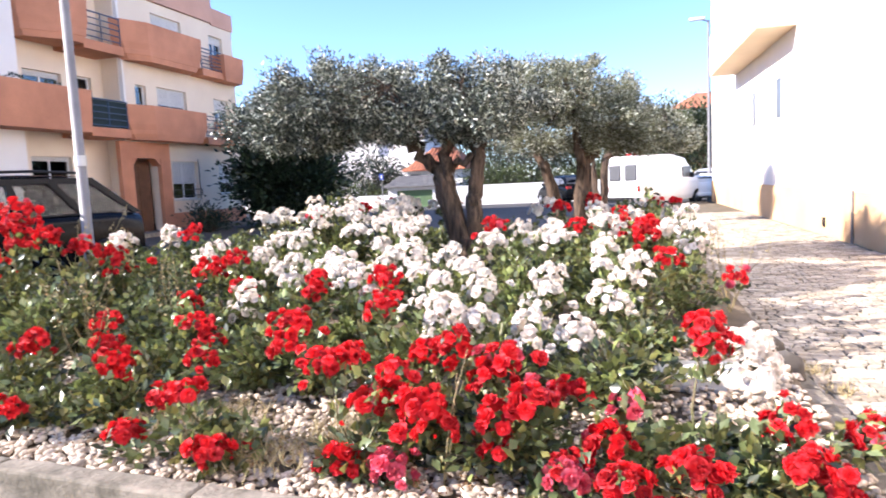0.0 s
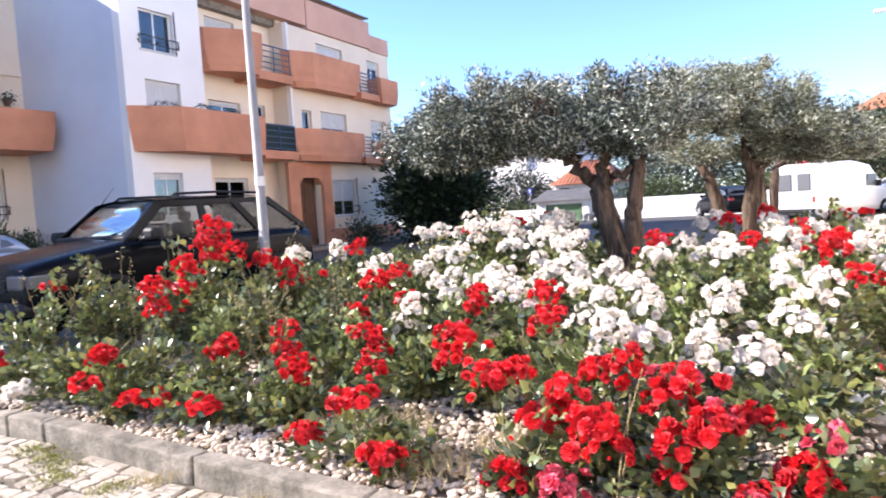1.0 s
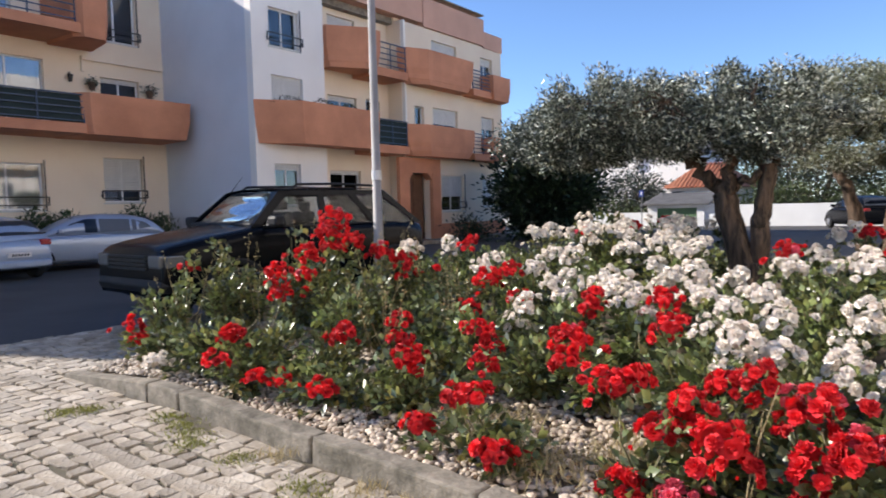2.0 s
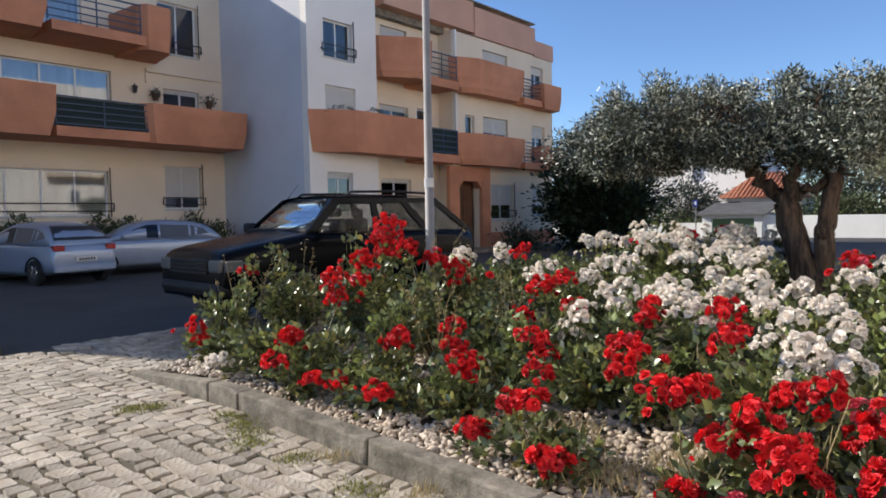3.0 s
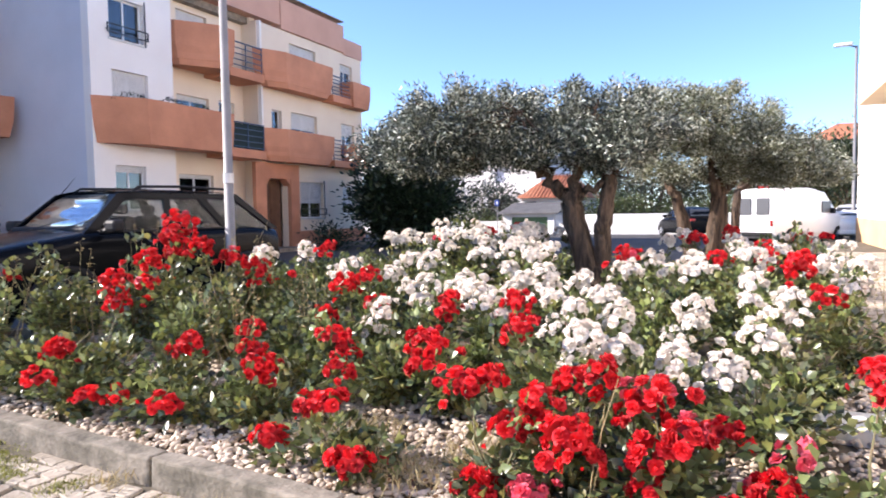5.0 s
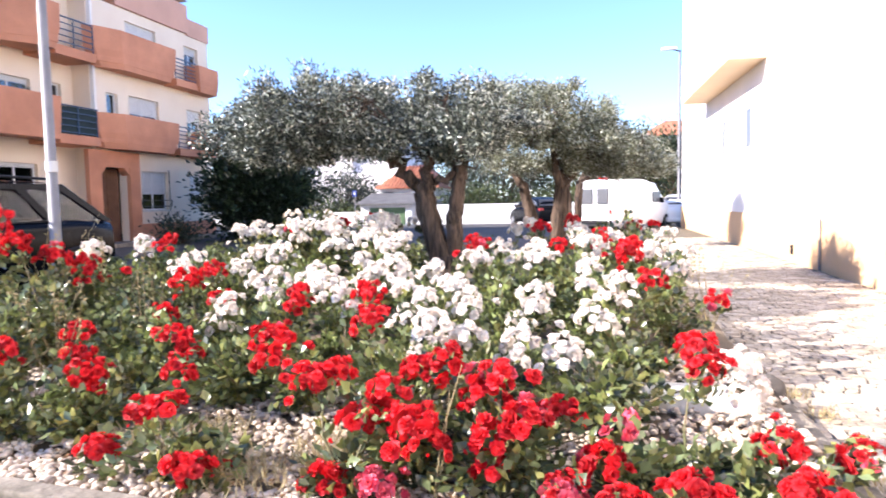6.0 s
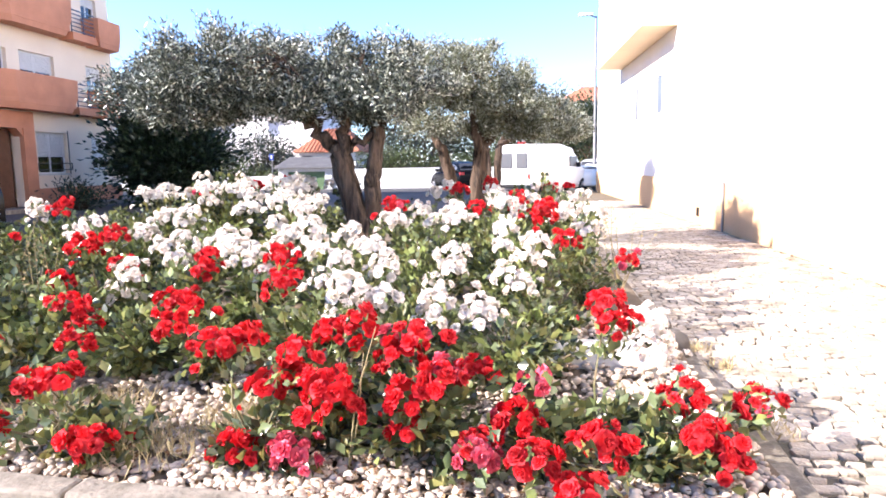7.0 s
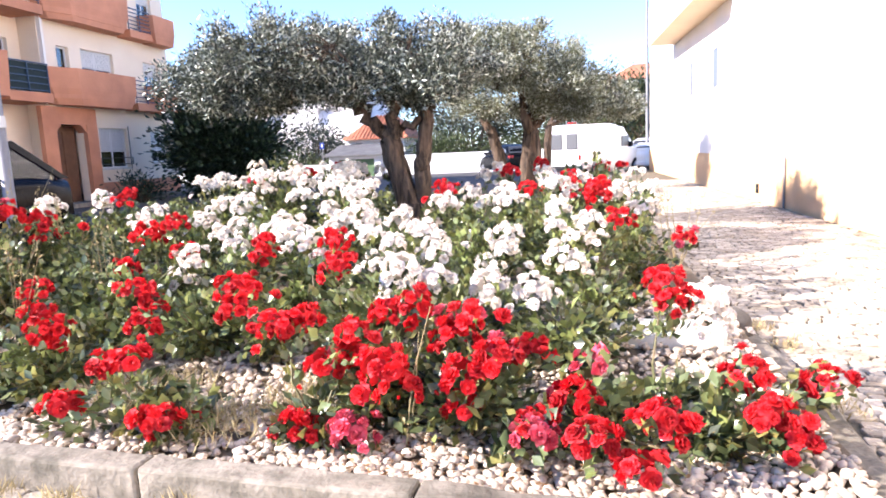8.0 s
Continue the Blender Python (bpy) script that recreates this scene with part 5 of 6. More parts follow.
# ---------------------------------------------------------------- roses
def bloom_mesh(name, material, rings, size, seed):
    """A double rose: rings of cupped petals. rings: (count, reach, rise, width)."""
    rng = np.random.default_rng(seed)
    bm = bmesh.new()
    for k, (n, reach, rise, wide) in enumerate(rings):
        off = rng.uniform(0, 6.28)
        for i in range(n):
            a = off + 2 * math.pi * i / n + rng.normal(0, 0.12)
            d, s = Vector((math.cos(a), math.sin(a), 0)), Vector((-math.sin(a), math.cos(a), 0))
            rch, ris = reach * rng.uniform(0.85, 1.12), rise * rng.uniform(0.85, 1.15)
            rows = []
            for f, w in ((0.0, 0.18), (0.55, 0.95), (0.9, 1.0), (1.08, 0.55)):
                up = ris * (f ** 0.7) - (0.16 * f ** 3 * reach if f > 0.8 else 0)
                row = []
                for e in (-1, 0, 1):
                    cup = 0.10 * (e * e) * f * wide
                    p = d * (rch * f * (1 - 0.10 * e * e)) + s * (e * w * wide * 0.5) + Vector((0, 0, up + cup + rng.normal(0, 0.012)))
                    row.append(bm.verts.new((p + Vector(rng.normal(0, 0.07, 3)) * f) * size))
                rows.append(row)
            for r0, r1 in zip(rows, rows[1:]):
                for j in (0, 1):
                    bm.faces.new((r0[j], r0[j + 1], r1[j + 1], r1[j]))
    me = bpy.data.meshes.new(name)
    bm.to_mesh(me)
    bm.free()
    for f in me.polygons:
        f.use_smooth = True
    me.materials.append(material)
    return me


OPEN = ((7, 1.0, 0.30, 0.90), (6, 0.84, 0.60, 0.80), (6, 0.60, 0.82, 0.62), (5, 0.34, 0.94, 0.46), (3, 0.12, 0.98, 0.34))
CUP = ((6, 0.90, 0.62, 0.90), (6, 0.68, 0.88, 0.74), (5, 0.40, 1.02, 0.50), (3, 0.14, 1.04, 0.34))
BUD = ((4, 0.36, 0.95, 0.6), (3, 0.2, 1.1, 0.4))
BLOOMS = {c: [bloom_mesh("bloom", M[c], r, s, q) for q, (r, s) in enumerate(((OPEN, 0.033), (OPEN, 0.037), (CUP, 0.032), (OPEN, 0.028), (BUD, 0.021)))] for c in ("red", "ivory", "rose")}

RED_FRONT = [(-1.99, 2.55, .42, 9), (-2.3, 2.56, .25, 8), (-1.78, 2.5, .2, 12), (-1.18, 2.48, .22, 8), (-1.29, 2.77, .55, 16), (-0.98, 2.54, .5, 16), (-0.77, 2.45, .45, 15),
             (-0.76, 2.72, .6, 11), (-1.67, 3.1, .55, 13), (-0.5, 2.76, .55, 12), (-0.4, 2.47, .4, 15), (-0.22, 2.81, .45, 6), (-0.05, 2.51, .35, 8), (-0.19, 2.42, .25, 5),
             (0.0, 2.26, .25, 7), (0.22, 2.2, .3, 15), (0.66, 2.45, .3, 14), (0.65, 2.8, .35, 8), (1.04, 2.96, .25, 3), (0.34, 3.0, .6, 12), (0.95, 2.85, .28, 3)]
RED_MID = [(-1.53, 4.2, .7, 7), (-1.31, 3.46, .65, 9), (-2.03, 4.04, .7, 9), (-2.98, 4.38, .75, 10), (-3.0, 4.72, .8, 7), (-3.93, 5.5, .95, 9), (-3.8, 4.4, .85, 14), (-1.14, 6.0, .95, 12),
           (-0.6, 7.3, 1.0, 8), (0.2, 5.2, .9, 13), (0.32, 4.68, .75, 6), (0.80, 4.99, .6, 5), (-0.35, 6.3, .9, 5), (0.0, 6.0, .9, 7), (-2.6, 4.1, .66, 5), (-2.95, 4.0, .6, 6)]
RED_LEFT = [(-4.5, 4.24, 1.2, 28), (-4.75, 4.25, 1.12, 18), (-4.2, 4.1, 1.05, 9), (-4.4, 3.5, .8, 22), (-4.35, 3.75, .95, 15), (-4.05, 2.62, .5, 16), (-5.34, 2.68, .4, 11), (-3.51, 2.65, .3, 5),
            (-3.09, 2.6, .3, 6), (-3.71, 2.61, .3, 4), (-2.79, 3.02, .45, 12), (-3.4, 3.1, .5, 9), (-2.03, 3.76, .5, 11), (-2.5, 3.5, .5, 12), (-5.6, 3.35, .9, 2), (-4.0, 4.25, .95, 9),
            (-2.3, 3.15, .42, 6), (-3.3, 3.6, .55, 5), (-3.05, 3.3, .5, 5)]
WHITE_NEAR = [(0.60, 3.45, .47, 21), (-0.26, 3.53, .5, 13), (-0.5, 3.4, .5, 11), (-0.92, 3.28, .65, 17), (-1.21, 4.17, .7, 14), (-0.47, 4.07, .7, 14), (-0.88, 4.22, .65, 10), (-0.03, 3.99, .6, 10),
              (0.1, 4.5, .7, 12), (-2.48, 4.6, .75, 15), (-2.21, 4.89, .75, 15), (-1.74, 4.25, .7, 15), (-2.47, 3.94, .65, 9), (-0.75, 3.42, .58, 9), (-1.95, 4.5, .74, 13), (-1.05, 4.6, .74, 10)]
WHITE_FAR = [(-3.4, 7.0, 1.04, 16), (-2.7, 6.7, 1.04, 16), (-2.29, 6.4, .92, 11), (-0.94, 5.05, .85, 12), (-0.53, 5.36, .9, 13), (-0.09, 4.67, .8, 11), (0.54, 5.3, .8, 8), (-4.2, 4.85, .95, 8),
             (-4.3, 5.7, .95, 9), (-1.45, 4.66, .8, 11), (0.72, 6.3, .8, 9), (-3.0, 6.2, .95, 13), (-3.6, 6.3, .98, 12), (-2.1, 5.6, .8, 10), (-0.1, 5.6, .88, 9), (0.45, 6.0, .85, 9),
             (0.2, 6.9, .92, 10), (-3.4, 5.0, .85, 11), (-2.75, 5.4, .85, 10), (-4.9, 2.66, .22, 9), (-0.75, 6.1, .8, 8), (0.6, 7.6, .9, 10), (-0.2, 7.9, .95, 10), (-2.3, 7.6, .98, 9),
             (-4.57, 5.20, 0.88, 6), (-4.28, 5.60, 0.93, 5), (-3.04, 5.20, 0.79, 8), (-2.67, 4.20, 0.49, 6), (-3.47, 5.00, 0.81, 5), (-3.16, 5.80, 0.85, 8)]
WHITE_BACK = [(-3.9, 7.2, 0.98, 12), (-2.5, 7.2, 1, 13), (-2.5, 6.1, 0.84, 10), (-1, 7, 0.82, 9), (-2.1, 6.7, 0.84, 9), (-1.8, 5.1, 0.74, 11), (0.35, 5.6, 0.85, 9), (-1.35, 5.2, 0.72, 9), (-2.3, 7, 0.98, 11), (-0.9, 7.9, 0.95, 9), (-2, 8.2, 1.02, 11), (-3.3, 7.9, 1.05, 11), (-2.7, 8.4, 1.04, 10)]
PINK = [(-0.92, 2.44, .2, 6), (-0.60, 2.9, .55, 2), (-0.33, 2.55, .48, 3), (0.02, 2.6, .45, 3), (-0.2, 2.33, .28, 5)]
TRUSSES = [(c, t[0], t[1], t[2] + (0.06 if t[1] > 6.0 and t[0] < -1.9 else 0.0), t[3]) for c, lst in (("red", RED_FRONT), ("red", RED_MID), ("red", RED_LEFT), ("ivory", WHITE_NEAR), ("ivory", WHITE_FAR), ("ivory", WHITE_BACK), ("rose", PINK)) for t in lst]
rng = np.random.default_rng(77)
TRUSSES += [("ivory" if rng.random() < 0.86 else "red", float(rng.uniform(-3.9, 0.7)), float(rng.uniform(5.4, 8.6)), 0.0, int(rng.integers(3, 7))) for _ in range(32)]
TRUSSES = [(c, x, y, z or 0.93 + 0.04 * (y - 5.4) + 0.10 * math.exp(-((x + 3.0) ** 2) / 0.8), n) for c, x, y, z, n in TRUSSES if z or math.hypot(x + 1.4, y - 6.6) > 0.75]


def bush_top(x, y):
    """Height of the foliage over the bed."""
    h = 0.16 + 0.17 * max(0, min(1, (y - 2.5) / 0.9)) + 0.22 * max(0, min(1, (y - 3.3) / 3.2))
    h += 0.50 * math.exp(-((x + 4.45) ** 2 + (y - 4.0) ** 2) / 0.7) + 0.56 * math.exp(-((x + 5.25) ** 2 + (y - 3.35) ** 2) / 0.5)
    h += 0.36 * math.exp(-((x + 3.1) ** 2 / 0.9 + (y - 7.1) ** 2 / 0.8)) + 0.20 * math.exp(-((x - 0.1) ** 2 / 0.6 + (y - 7.0) ** 2 / 1.2))
    return h


CLEAR = [(-1.45, 2.75, 0.40), (-1.3, 3.1, 0.25), (0.42, 3.25, 0.36), (-2.2, 3.0, 0.25), (-0.45, 2.2, 0.22), (-2.65, 2.5, 0.25), (-3.6, 2.35, 0.2), (-0.1, 3.2, 0.22), (-1.55, 7.3, 0.35), (-1.45, 6.65, 0.55), (0.5, 3.75, 0.36), (-0.65, 10.2, 0.3), (-2.1, 2.9, 0.18)]
rng = np.random.default_rng(11)
BUSHES = []
y = 3.02
row = 0
while y < 9.3:
    step = 0.50 + 0.03 * row
    x = -5.6 + (0.25 if row % 2 else 0.0)
    while x < 0.78:
        bx_, by_ = x + rng.normal(0, 0.06), y + rng.normal(0, 0.06)
        if rng.random() > (0.14 if by_ < 4.8 else 0.0) and all(math.hypot(bx_ - cx, by_ - cy) > cr for cx, cy, cr in CLEAR) and by_ > bed_front(bx_) + 0.22:
            BUSHES.append((bx_, min(by_, 9.2), bush_top(bx_, by_) * rng.uniform(0.85, 1.1), rng.uniform(0.23, 0.34)))
        x += step
    y += 0.48 + 0.04 * row
    row += 1

BUSHES += [(0.30, 2.85, 0.15, 0.32), (0.10, 2.66, 0.15, 0.28), (0.52, 2.66, 0.16, 0.28), (-2.0, 2.68, 0.24, 0.22), (-1.15, 2.64, 0.17, 0.18), (-0.9, 2.8, 0.28, 0.30), (-0.45, 2.68, 0.24, 0.28),
           (-3.3, 2.82, 0.22, 0.2), (-4.05, 2.8, 0.32, 0.25), (-5.25, 2.9, 0.30, 0.25), (-1.75, 2.62, 0.14, 0.18), (-4.75, 2.95, 0.34, 0.26), (-2.75, 2.95, 0.26, 0.24)]


def rose_bush(k, x, y, h, r):
    rng = np.random.default_rng(100 + k)
    mine = [t for i, t in enumerate(TRUSSES) if NEAREST[i] == k]
    cols = {t[0] for t in mine}
    words = {frozenset(): "leafy green rose bush with few flowers", frozenset(("red",)): "rose bush with clusters of bright red flowers", frozenset(("ivory",)): "rose bush with clusters of white flowers",
             frozenset(("rose",)): "low rose bush with deep pink flowers"}
    z0 = bed_height(x, y)
    bush = thing("rose_bush", words.get(frozenset(cols), "rose bush with red and paler flowers side by side"), "rose bush", "roses in the bed", at=pose(x, y, z0))
    bm = bmesh.new()
    tips = [(rng.normal(0, r * 0.55), rng.normal(0, r * 0.55), h * rng.uniform(0.55, 0.95)) for _ in range(7)] + [(t[1] - x, t[2] - y, t[3] - z0 - 0.03) for t in mine]
    for q in tips:
        m = (q[0] * 0.35 + rng.normal(0, 0.03), q[1] * 0.35 + rng.normal(0, 0.03), q[2] * 0.5)
        tube(bm, [(rng.normal(0, 0.02), rng.normal(0, 0.02), -0.03), m, q], [0.008, 0.006, 0.003], 5)
    stem = bm
    n = int(1000 * (h + 0.3) * (r / 0.3) ** 2 * (1.1 if y < 5 else 0.85))
    # leafy shoots with gaps between them
    m = 17
    sa, su = rng.uniform(0, 6.283, m), rng.random(m) ** 0.5
    tall = h * rng.uniform(0.55, 1.2, m) * (1 - 0.35 * su ** 2)
    ends = np.stack([np.cos(sa) * su * r * 1.15, np.sin(sa) * su * r * 1.15, tall], 1)
    who, f = rng.integers(0, m, n), rng.uniform(0.32, 1.0, (n, 1))
    c = ends[who] * np.concatenate([f ** 1.5, f ** 1.5, f], 1) + rng.normal(0, 1, (n, 3)) * (0.042, 0.042, 0.03)
    c[:, 2] = np.maximum(c[:, 2], 0.03)
    for q in ends:
        tube(stem, [(0, 0, 0), (q[0] * 0.36, q[1] * 0.36, q[2] * 0.5), tuple(q)], [0.006, 0.0045, 0.0025], 4)
    part("cane", stem, M["cane"], bush)
    # leaves along the flowering canes
    extra = [np.array(q) * rng.uniform(0.55, 0.97) + rng.normal(0, 0.045, 3) for q in tips[7:] for _ in range(45)]
    if extra:
        c = np.concatenate([c, np.array(extra)])
    # five leaflets to a leaf
    n = len(c) // 5
    c = np.repeat(c[rng.permutation(len(c))[:n]], 5, 0) + rng.normal(0, 1, (n * 5, 3)) * (0.026, 0.026, 0.014)
    c[:, 2] = np.maximum(c[:, 2], 0.02)
    out = c - (0, 0, h * 0.35)
    out /= np.linalg.norm(out, axis=1, keepdims=True) + 1e-6
    lf = new("foliage", leaf_cloud("foliage", c, out, 0.066, 0.046, [M["leaf"], M["young"]], rng, 0.18, 0.6, 0.34))
    lf.parent = bush
    for col, tx, ty, tz, cnt in mine:
        # single flowers standing round the truss
        full = (0.0265 if col == "ivory" else 0.0235 if ty < 3.2 else 0.0275) * math.sqrt(cnt) + 0.014
        for _ in range(1 + cnt // 5):
            w, reach = rng.uniform(0, 6.28), full * rng.uniform(1.0, 2.0)
            at = Vector((tx - x + math.cos(w) * reach, ty - y + math.sin(w) * reach, max(0.08, tz - z0 + rng.uniform(-1.3, 0.5) * full)))
            b = new("bloom", BLOOMS[col][int(rng.integers(0, 5))])
            b.parent = bush
            s = rng.uniform(0.75, 1.15)
            b.matrix_basis = Matrix.LocRotScale(at, Vector((math.cos(w) * 0.6, math.sin(w) * 0.6 - 0.2, 0.8)).to_track_quat("Z", "Y"), (s, s, s))
        # one or several packed domes of small double flowers
        domes = 1 if cnt < 9 else 2 if cnt < 14 else 3
        for d in range(domes):
            turn = rng.uniform(0, 6.28) + 6.28 * d / domes
            away = 0.0 if domes == 1 else full * (0.52 if domes == 2 else 0.60)
            ox, oy, oz = math.cos(turn) * away, math.sin(turn) * away, (0.0 if domes == 1 else full * (0.45 - 0.62 * d)) + rng.normal(0, 0.02)
            rad = full * (1.0, 0.76, 0.66)[domes - 1] * rng.uniform(0.85, 1.15)
            many = max(4, int(cnt / domes * 1.75) + 1)
            for i in range(many):
                up = 1 - 1.25 * (i + 0.5) / many
                g = 2.39996 * i + turn
                flat = math.sqrt(max(0.0, 1 - up * up))
                n = Vector((math.cos(g) * flat, math.sin(g) * flat, up))
                p = n * rad * rng.uniform(0.68, 1.14) + Vector(rng.normal(0, 0.008, 3))
                kind = int(rng.choice(5, p=(0.30, 0.24, 0.26, 0.14, 0.06)))
                b = new("bloom", BLOOMS[col if rng.random() > 0.03 or col == "ivory" else "rose"][kind])
                b.parent = bush
                q = (n + Vector(rng.normal(0, 0.25, 3)) + Vector((0, 0, 0.2))).to_track_quat("Z", "Y")
                s = rng.uniform(0.75, 1.30)
                b.matrix_basis = Matrix.LocRotScale((tx - x + ox + p.x, ty - y + oy + p.y, tz - z0 + oz + p.z * 0.85 - 0.02), q @ Euler((0, 0, rng.uniform(0, 6.28))).to_quaternion(), (s, s, s))


NEAREST = [min(range(len(BUSHES)), key=lambda k: (BUSHES[k][0] - t[1]) ** 2 + (BUSHES[k][1] - t[2]) ** 2) for t in TRUSSES]
for k, b in enumerate(BUSHES):
    rose_bush(k, *b)


# dry grass, seed stalks and tufts
def stalks(name, label, spots, seed, material, tall, lean=0.2, heads=True):
    rng = np.random.default_rng(seed)
    for x, y, h in spots:
        ob = thing(name, label, "weed", "dry stalks", at=pose(x, y, bed_height(x, y) if y > 2.3 else 0.0))
        pts, out = [], []
        for k in range(tall):
            q = np.array((rng.normal(0, lean * h), rng.normal(0, lean * h), h * rng.uniform(0.6, 1.0)))
            m = q * 0.5 + rng.normal(0, 0.03 * h, 3)
            bm = bmesh.new()
            tube(bm, [(0, 0, -0.03), tuple(m), tuple(q)], [0.004, 0.003, 0.0015], 4)
            part("stem", bm, material, ob)
            for j in range(7 if heads else 0):
                f = rng.uniform(0.7, 1.0)
                pts.append(q * f + rng.normal(0, 0.014, 3))
                out.append(rng.normal(0, 1, 3))
        if pts:
            lf = new("seed_head", leaf_cloud("seed_head", np.array(pts), np.array(out), 0.030, 0.014, material, rng))
            lf.parent = ob
            tagged(lf, kind="stuff")


stalks("weed_stalk", "tall dry seeding weed standing among the roses", [(-3.9, 4.6, 1.0), (-4.6, 5.0, 1.05), (-3.3, 3.4, 0.75), (-5.4, 3.2, 1.0), (-5.0, 5.2, 1.1), (0.85, 5.6, .75), (-5.1, 4.4, 1.15), (-4.9, 3.6, 0.95), (-3.7, 3.9, 0.9), (-5.5, 3.9, 1.05), (-3.1, 4.0, 0.85)], 31, M["straw"], 7)
stalks("weed_stalk", "single long pale stalk leaning over the pebbles", [(-0.72, 2.5, 0.62)], 32, M["straw"], 2, 0.12, False)


def tufts(name, label, centres, per, h, w, material, seed, spread):
    rng = np.random.default_rng(seed)
    pts = np.concatenate([np.array(c) + rng.normal(0, 1, (per, 3)) * (spread, spread, 0) for c in centres])
    out = np.tile((0.0, 0.0, 1.0), (len(pts), 1))
    tagged(new(name, leaf_cloud(name, pts, out, h, w, material, rng, 0.1, 0.45)), label, "grass", kind="stuff")


tufts("dry_grass", "straw-coloured dry grass between the rose bushes", [(-1.45, 2.75, .1), (-1.2, 2.85, .12), (-1.6, 2.6, .1), (-1.3, 3.0, .13), (-2.3, 2.85, .12), (-2.0, 3.0, .13)],
      170, 0.11, 0.006, M["straw"], 41, 0.12)
def litter(name, label, centres, per, size, material, seed, spread):
    """Dry fallen leaves lying flat on the pebbles."""
    rng = np.random.default_rng(seed)
    pts = np.concatenate([np.array((x, y, 0)) + rng.normal(0, 1, (per, 3)) * (spread, spread * 0.6, 0) for x, y in centres])
    pts[:, 1] = np.maximum(pts[:, 1], [bed_front(x) + 0.03 for x in pts[:, 0]])
    pts[:, 2] = [bed_height(x, y) + 0.012 + 0.03 * rng.random() for x, y, _ in pts]
    out = rng.normal(0, 1, (len(pts), 3)) * (1, 1, 0.2)
    tagged(new(name, leaf_cloud(name, pts, out, size, size * 0.5, material, rng, 0.2, 0.1)), label, "leaves", kind="stuff")


litter("leaf_litter", "brown fallen leaves and petals on the pebbles", [(-0.75, 2.42), (-0.5, 2.38), (-0.3, 2.45), (-1.3, 2.8), (-1.55, 2.65), (-2.6, 2.7), (-2.0, 2.75), (0.4, 2.5), (-3.3, 2.75), (-0.95, 2.5)],
       70, 0.03, M["dead"], 47, 0.2)
tufts("grass_tufts", "low yellowish grass tufts growing in the pavement joints", [(-4.95, 1.97, 0), (-4.86, 2.08, 0), (-4.22, 2.30, 0), (-3.98, 2.24, 0), (-3.80, 2.16, 0), (-3.62, 2.06, 0), (-3.2, 2.08, 0), (-2.62, 2.02, 0), (-2.45, 1.92, 0)],
      200, 0.030, 0.007, M["grass"], 42, 0.06)
tufts("kerb_weeds", "small yellowing weeds along the kerb", [(-2.0, 2.13, 0), (-1.5, 2.12, 0), (-2.3, 2.13, 0), (-3.0, 2.17, 0), (1.2, 3.2, 0), (1.25, 4.2, 0), (1.2, 4.6, 0)], 60, 0.08, 0.007, M["straw"], 43, 0.05)


# ---------------------------------------------------------------- pavement setts, last
def sett_rows(x0, x1, y0, y1, keep, seed, size=0.118):
    """Irregular limestone setts in wavering rows: arrays of corner rings for the tops."""
    rng = np.random.default_rng(seed)
    tops = []
    y = y0
    while y < y1:
        dy = size * rng.uniform(0.82, 1.08)
        x = x0 + rng.uniform(-0.1, 0)
        while x < x1:
            dx = size * rng.uniform(0.75, 1.45)
            cx, cy = x + dx / 2, y + dy / 2 + 0.05 * math.sin(x * 1.3 + y * 0.4) + 0.03 * math.sin(x * 3.1 - y * 1.7) + rng.normal(0, 0.004)
            if keep(cx, cy):
                g = 0.0045
                q = np.array([(-dx / 2 + g, -dy / 2 + g), (dx / 2 - g, -dy / 2 + g), (dx / 2 - g, dy / 2 - g), (-dx / 2 + g, dy / 2 - g)]) + rng.normal(0, 0.0115, (4, 2))
                tops.append((cx, cy, q, rng.normal(0, 0.0018), rng.normal(0, 0.008, 2)))
            x += dx
        y += dy
    return tops


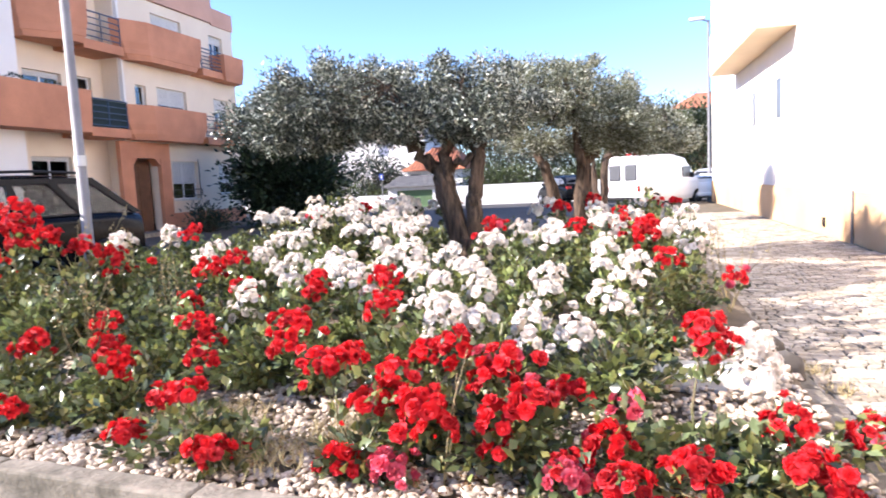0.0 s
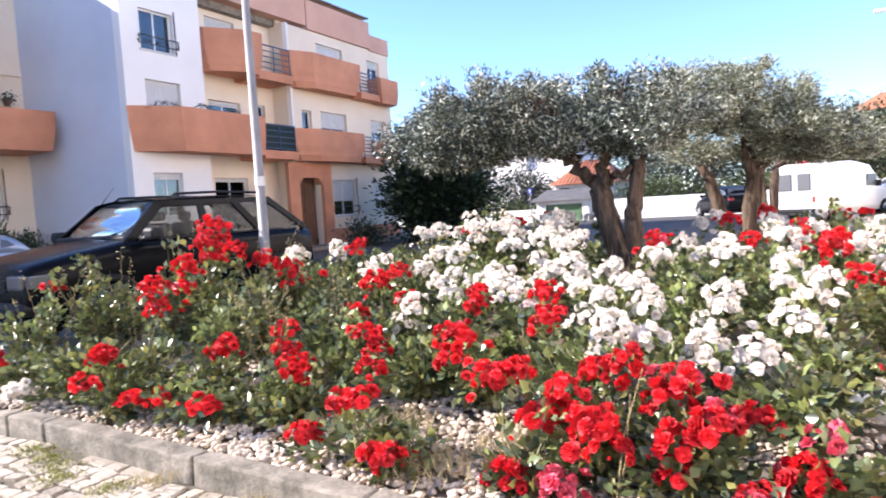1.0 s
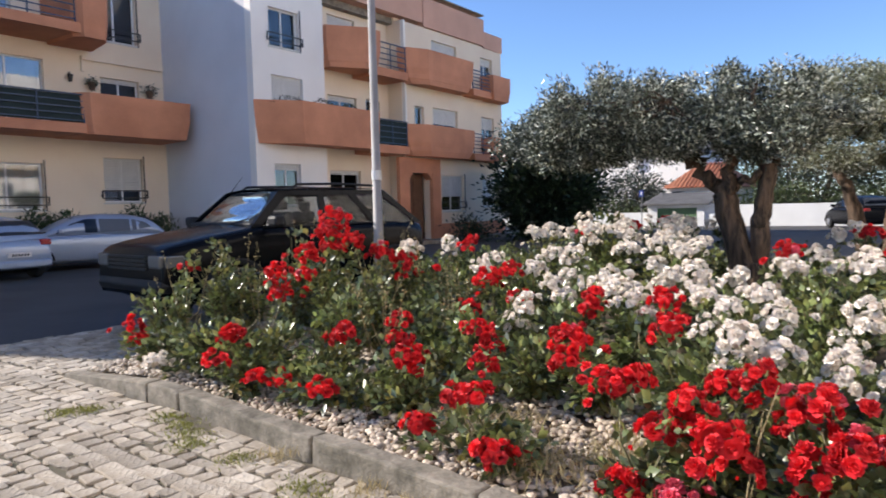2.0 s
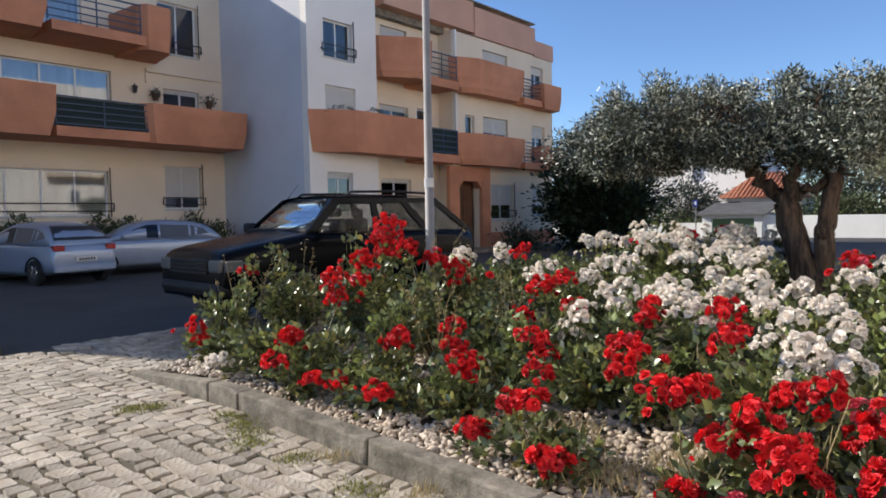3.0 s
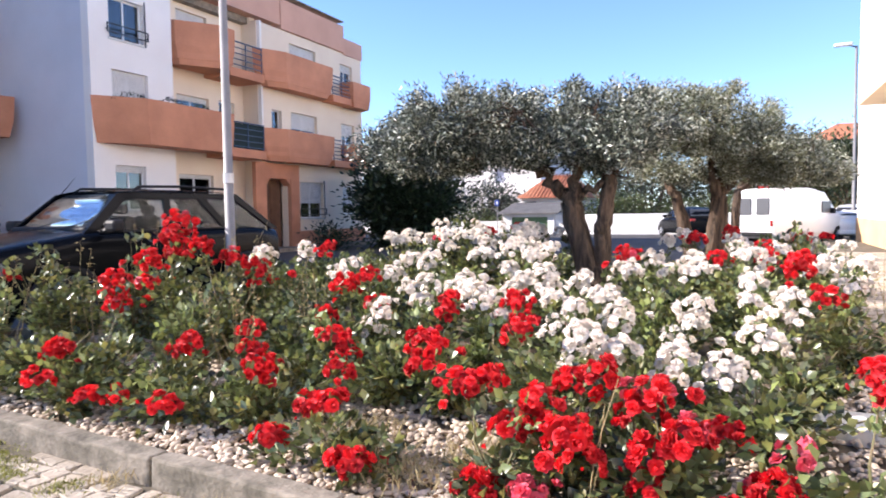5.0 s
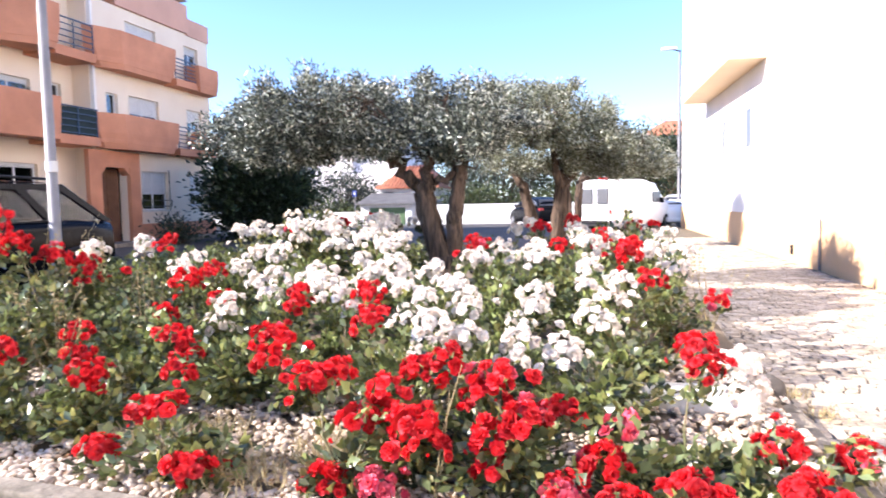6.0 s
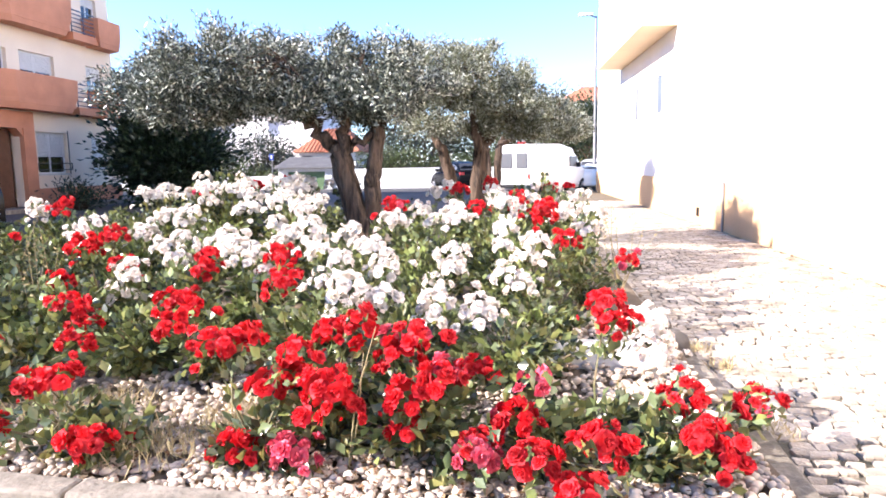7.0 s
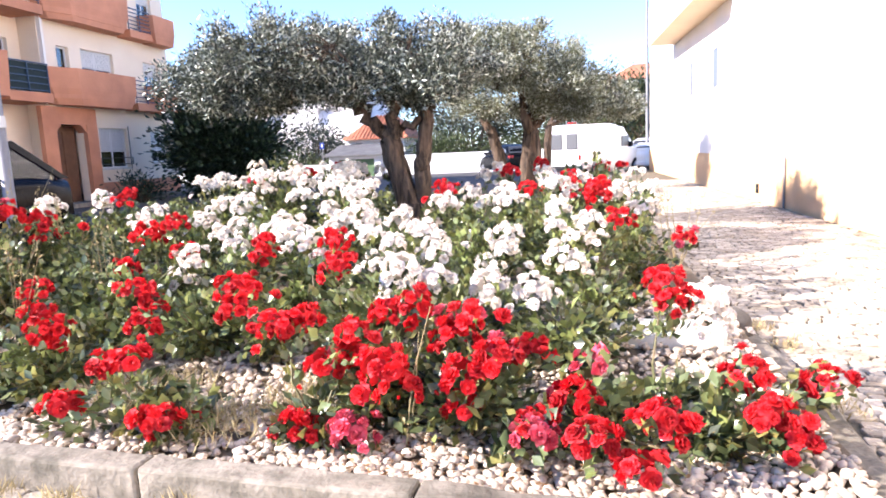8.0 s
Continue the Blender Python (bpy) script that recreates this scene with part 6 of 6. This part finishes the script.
def sett_geometry(q, z, slope):
    """A worn block: corners cut to eight, the top rounded off."""
    ring = []
    for a in range(4):
        p, prev, nxt = q[a], q[a - 1], q[(a + 1) % 4]
        ring += [p + (prev - p) * 0.09, p + (nxt - p) * 0.16]
    ring = np.array(ring)
    zz = lambda p, h: h + z + p[0] * slope[0] + p[1] * slope[1]
    v = [(*p, -0.06) for p in ring * 1.02] + [(*p, zz(p, -0.006)) for p in ring] + [(*p, zz(p, 0.0)) for p in ring * 0.90]
    f = [(k + a, k + (a + 1) % 8, k + 8 + (a + 1) % 8, k + 8 + a) for k in (0, 8) for a in range(8)] + [tuple(range(16, 24))]
    return v, f


def lay(tops, near, limit):
    singles, vs, fs = 0, [], []
    shapes = []
    for cx, cy, q, z, s in tops:
        if near(cx, cy) and singles < limit:
            if len(shapes) < 24:
                shapes.append(scatter_mesh("sett", *sett_geometry(q, 0, (0, 0)), M["sett"]))
            ob = new("sett", shapes[singles % len(shapes)])
            ob.parent = pavement
            ob.matrix_basis = pose(cx, cy, z, s[0] * 57, s[1] * 57, 0)
            singles += 1
            continue
        v, f = sett_geometry(q, z, s)
        n = len(vs)
        vs += [(a + cx, b + cy, c) for a, b, c in v]
        fs += [tuple(i + n for i in p) for p in f]
    return vs, fs


front = sett_rows(-8.2, 1.12, -1.2, 2.5, lambda x, y: y < outer(x) - 0.02 and not (x < -8.0 and y > 1.7), 51, 0.120)
side = sett_rows(1.13, 3.72, -1.2, 22.0, lambda x, y: x < 3.71, 52, 0.092)
bay = sett_rows(-8.1, -6.12, 2.5, 9.0, lambda x, y: x < -6.1, 53)
allv, allf = [], []
for tops, near, limit in ((front, lambda x, y: -4.3 < x < -1.9 and y > 0.7, 200), (side, lambda x, y: x < 2.3 and 2.4 < y < 3.6, 95), (bay, lambda x, y: False, 0)):
    vs, fs = lay(tops, near, limit)
    n = len(allv)
    allv += vs
    allf += [tuple(i + n for i in p) for p in fs]
rest = new("paving_setts", scatter_mesh("paving_setts", allv, allf, M["sett"]))
rest.parent = pavement
tagged(rest, "pale worn limestone setts", kind="stuff")
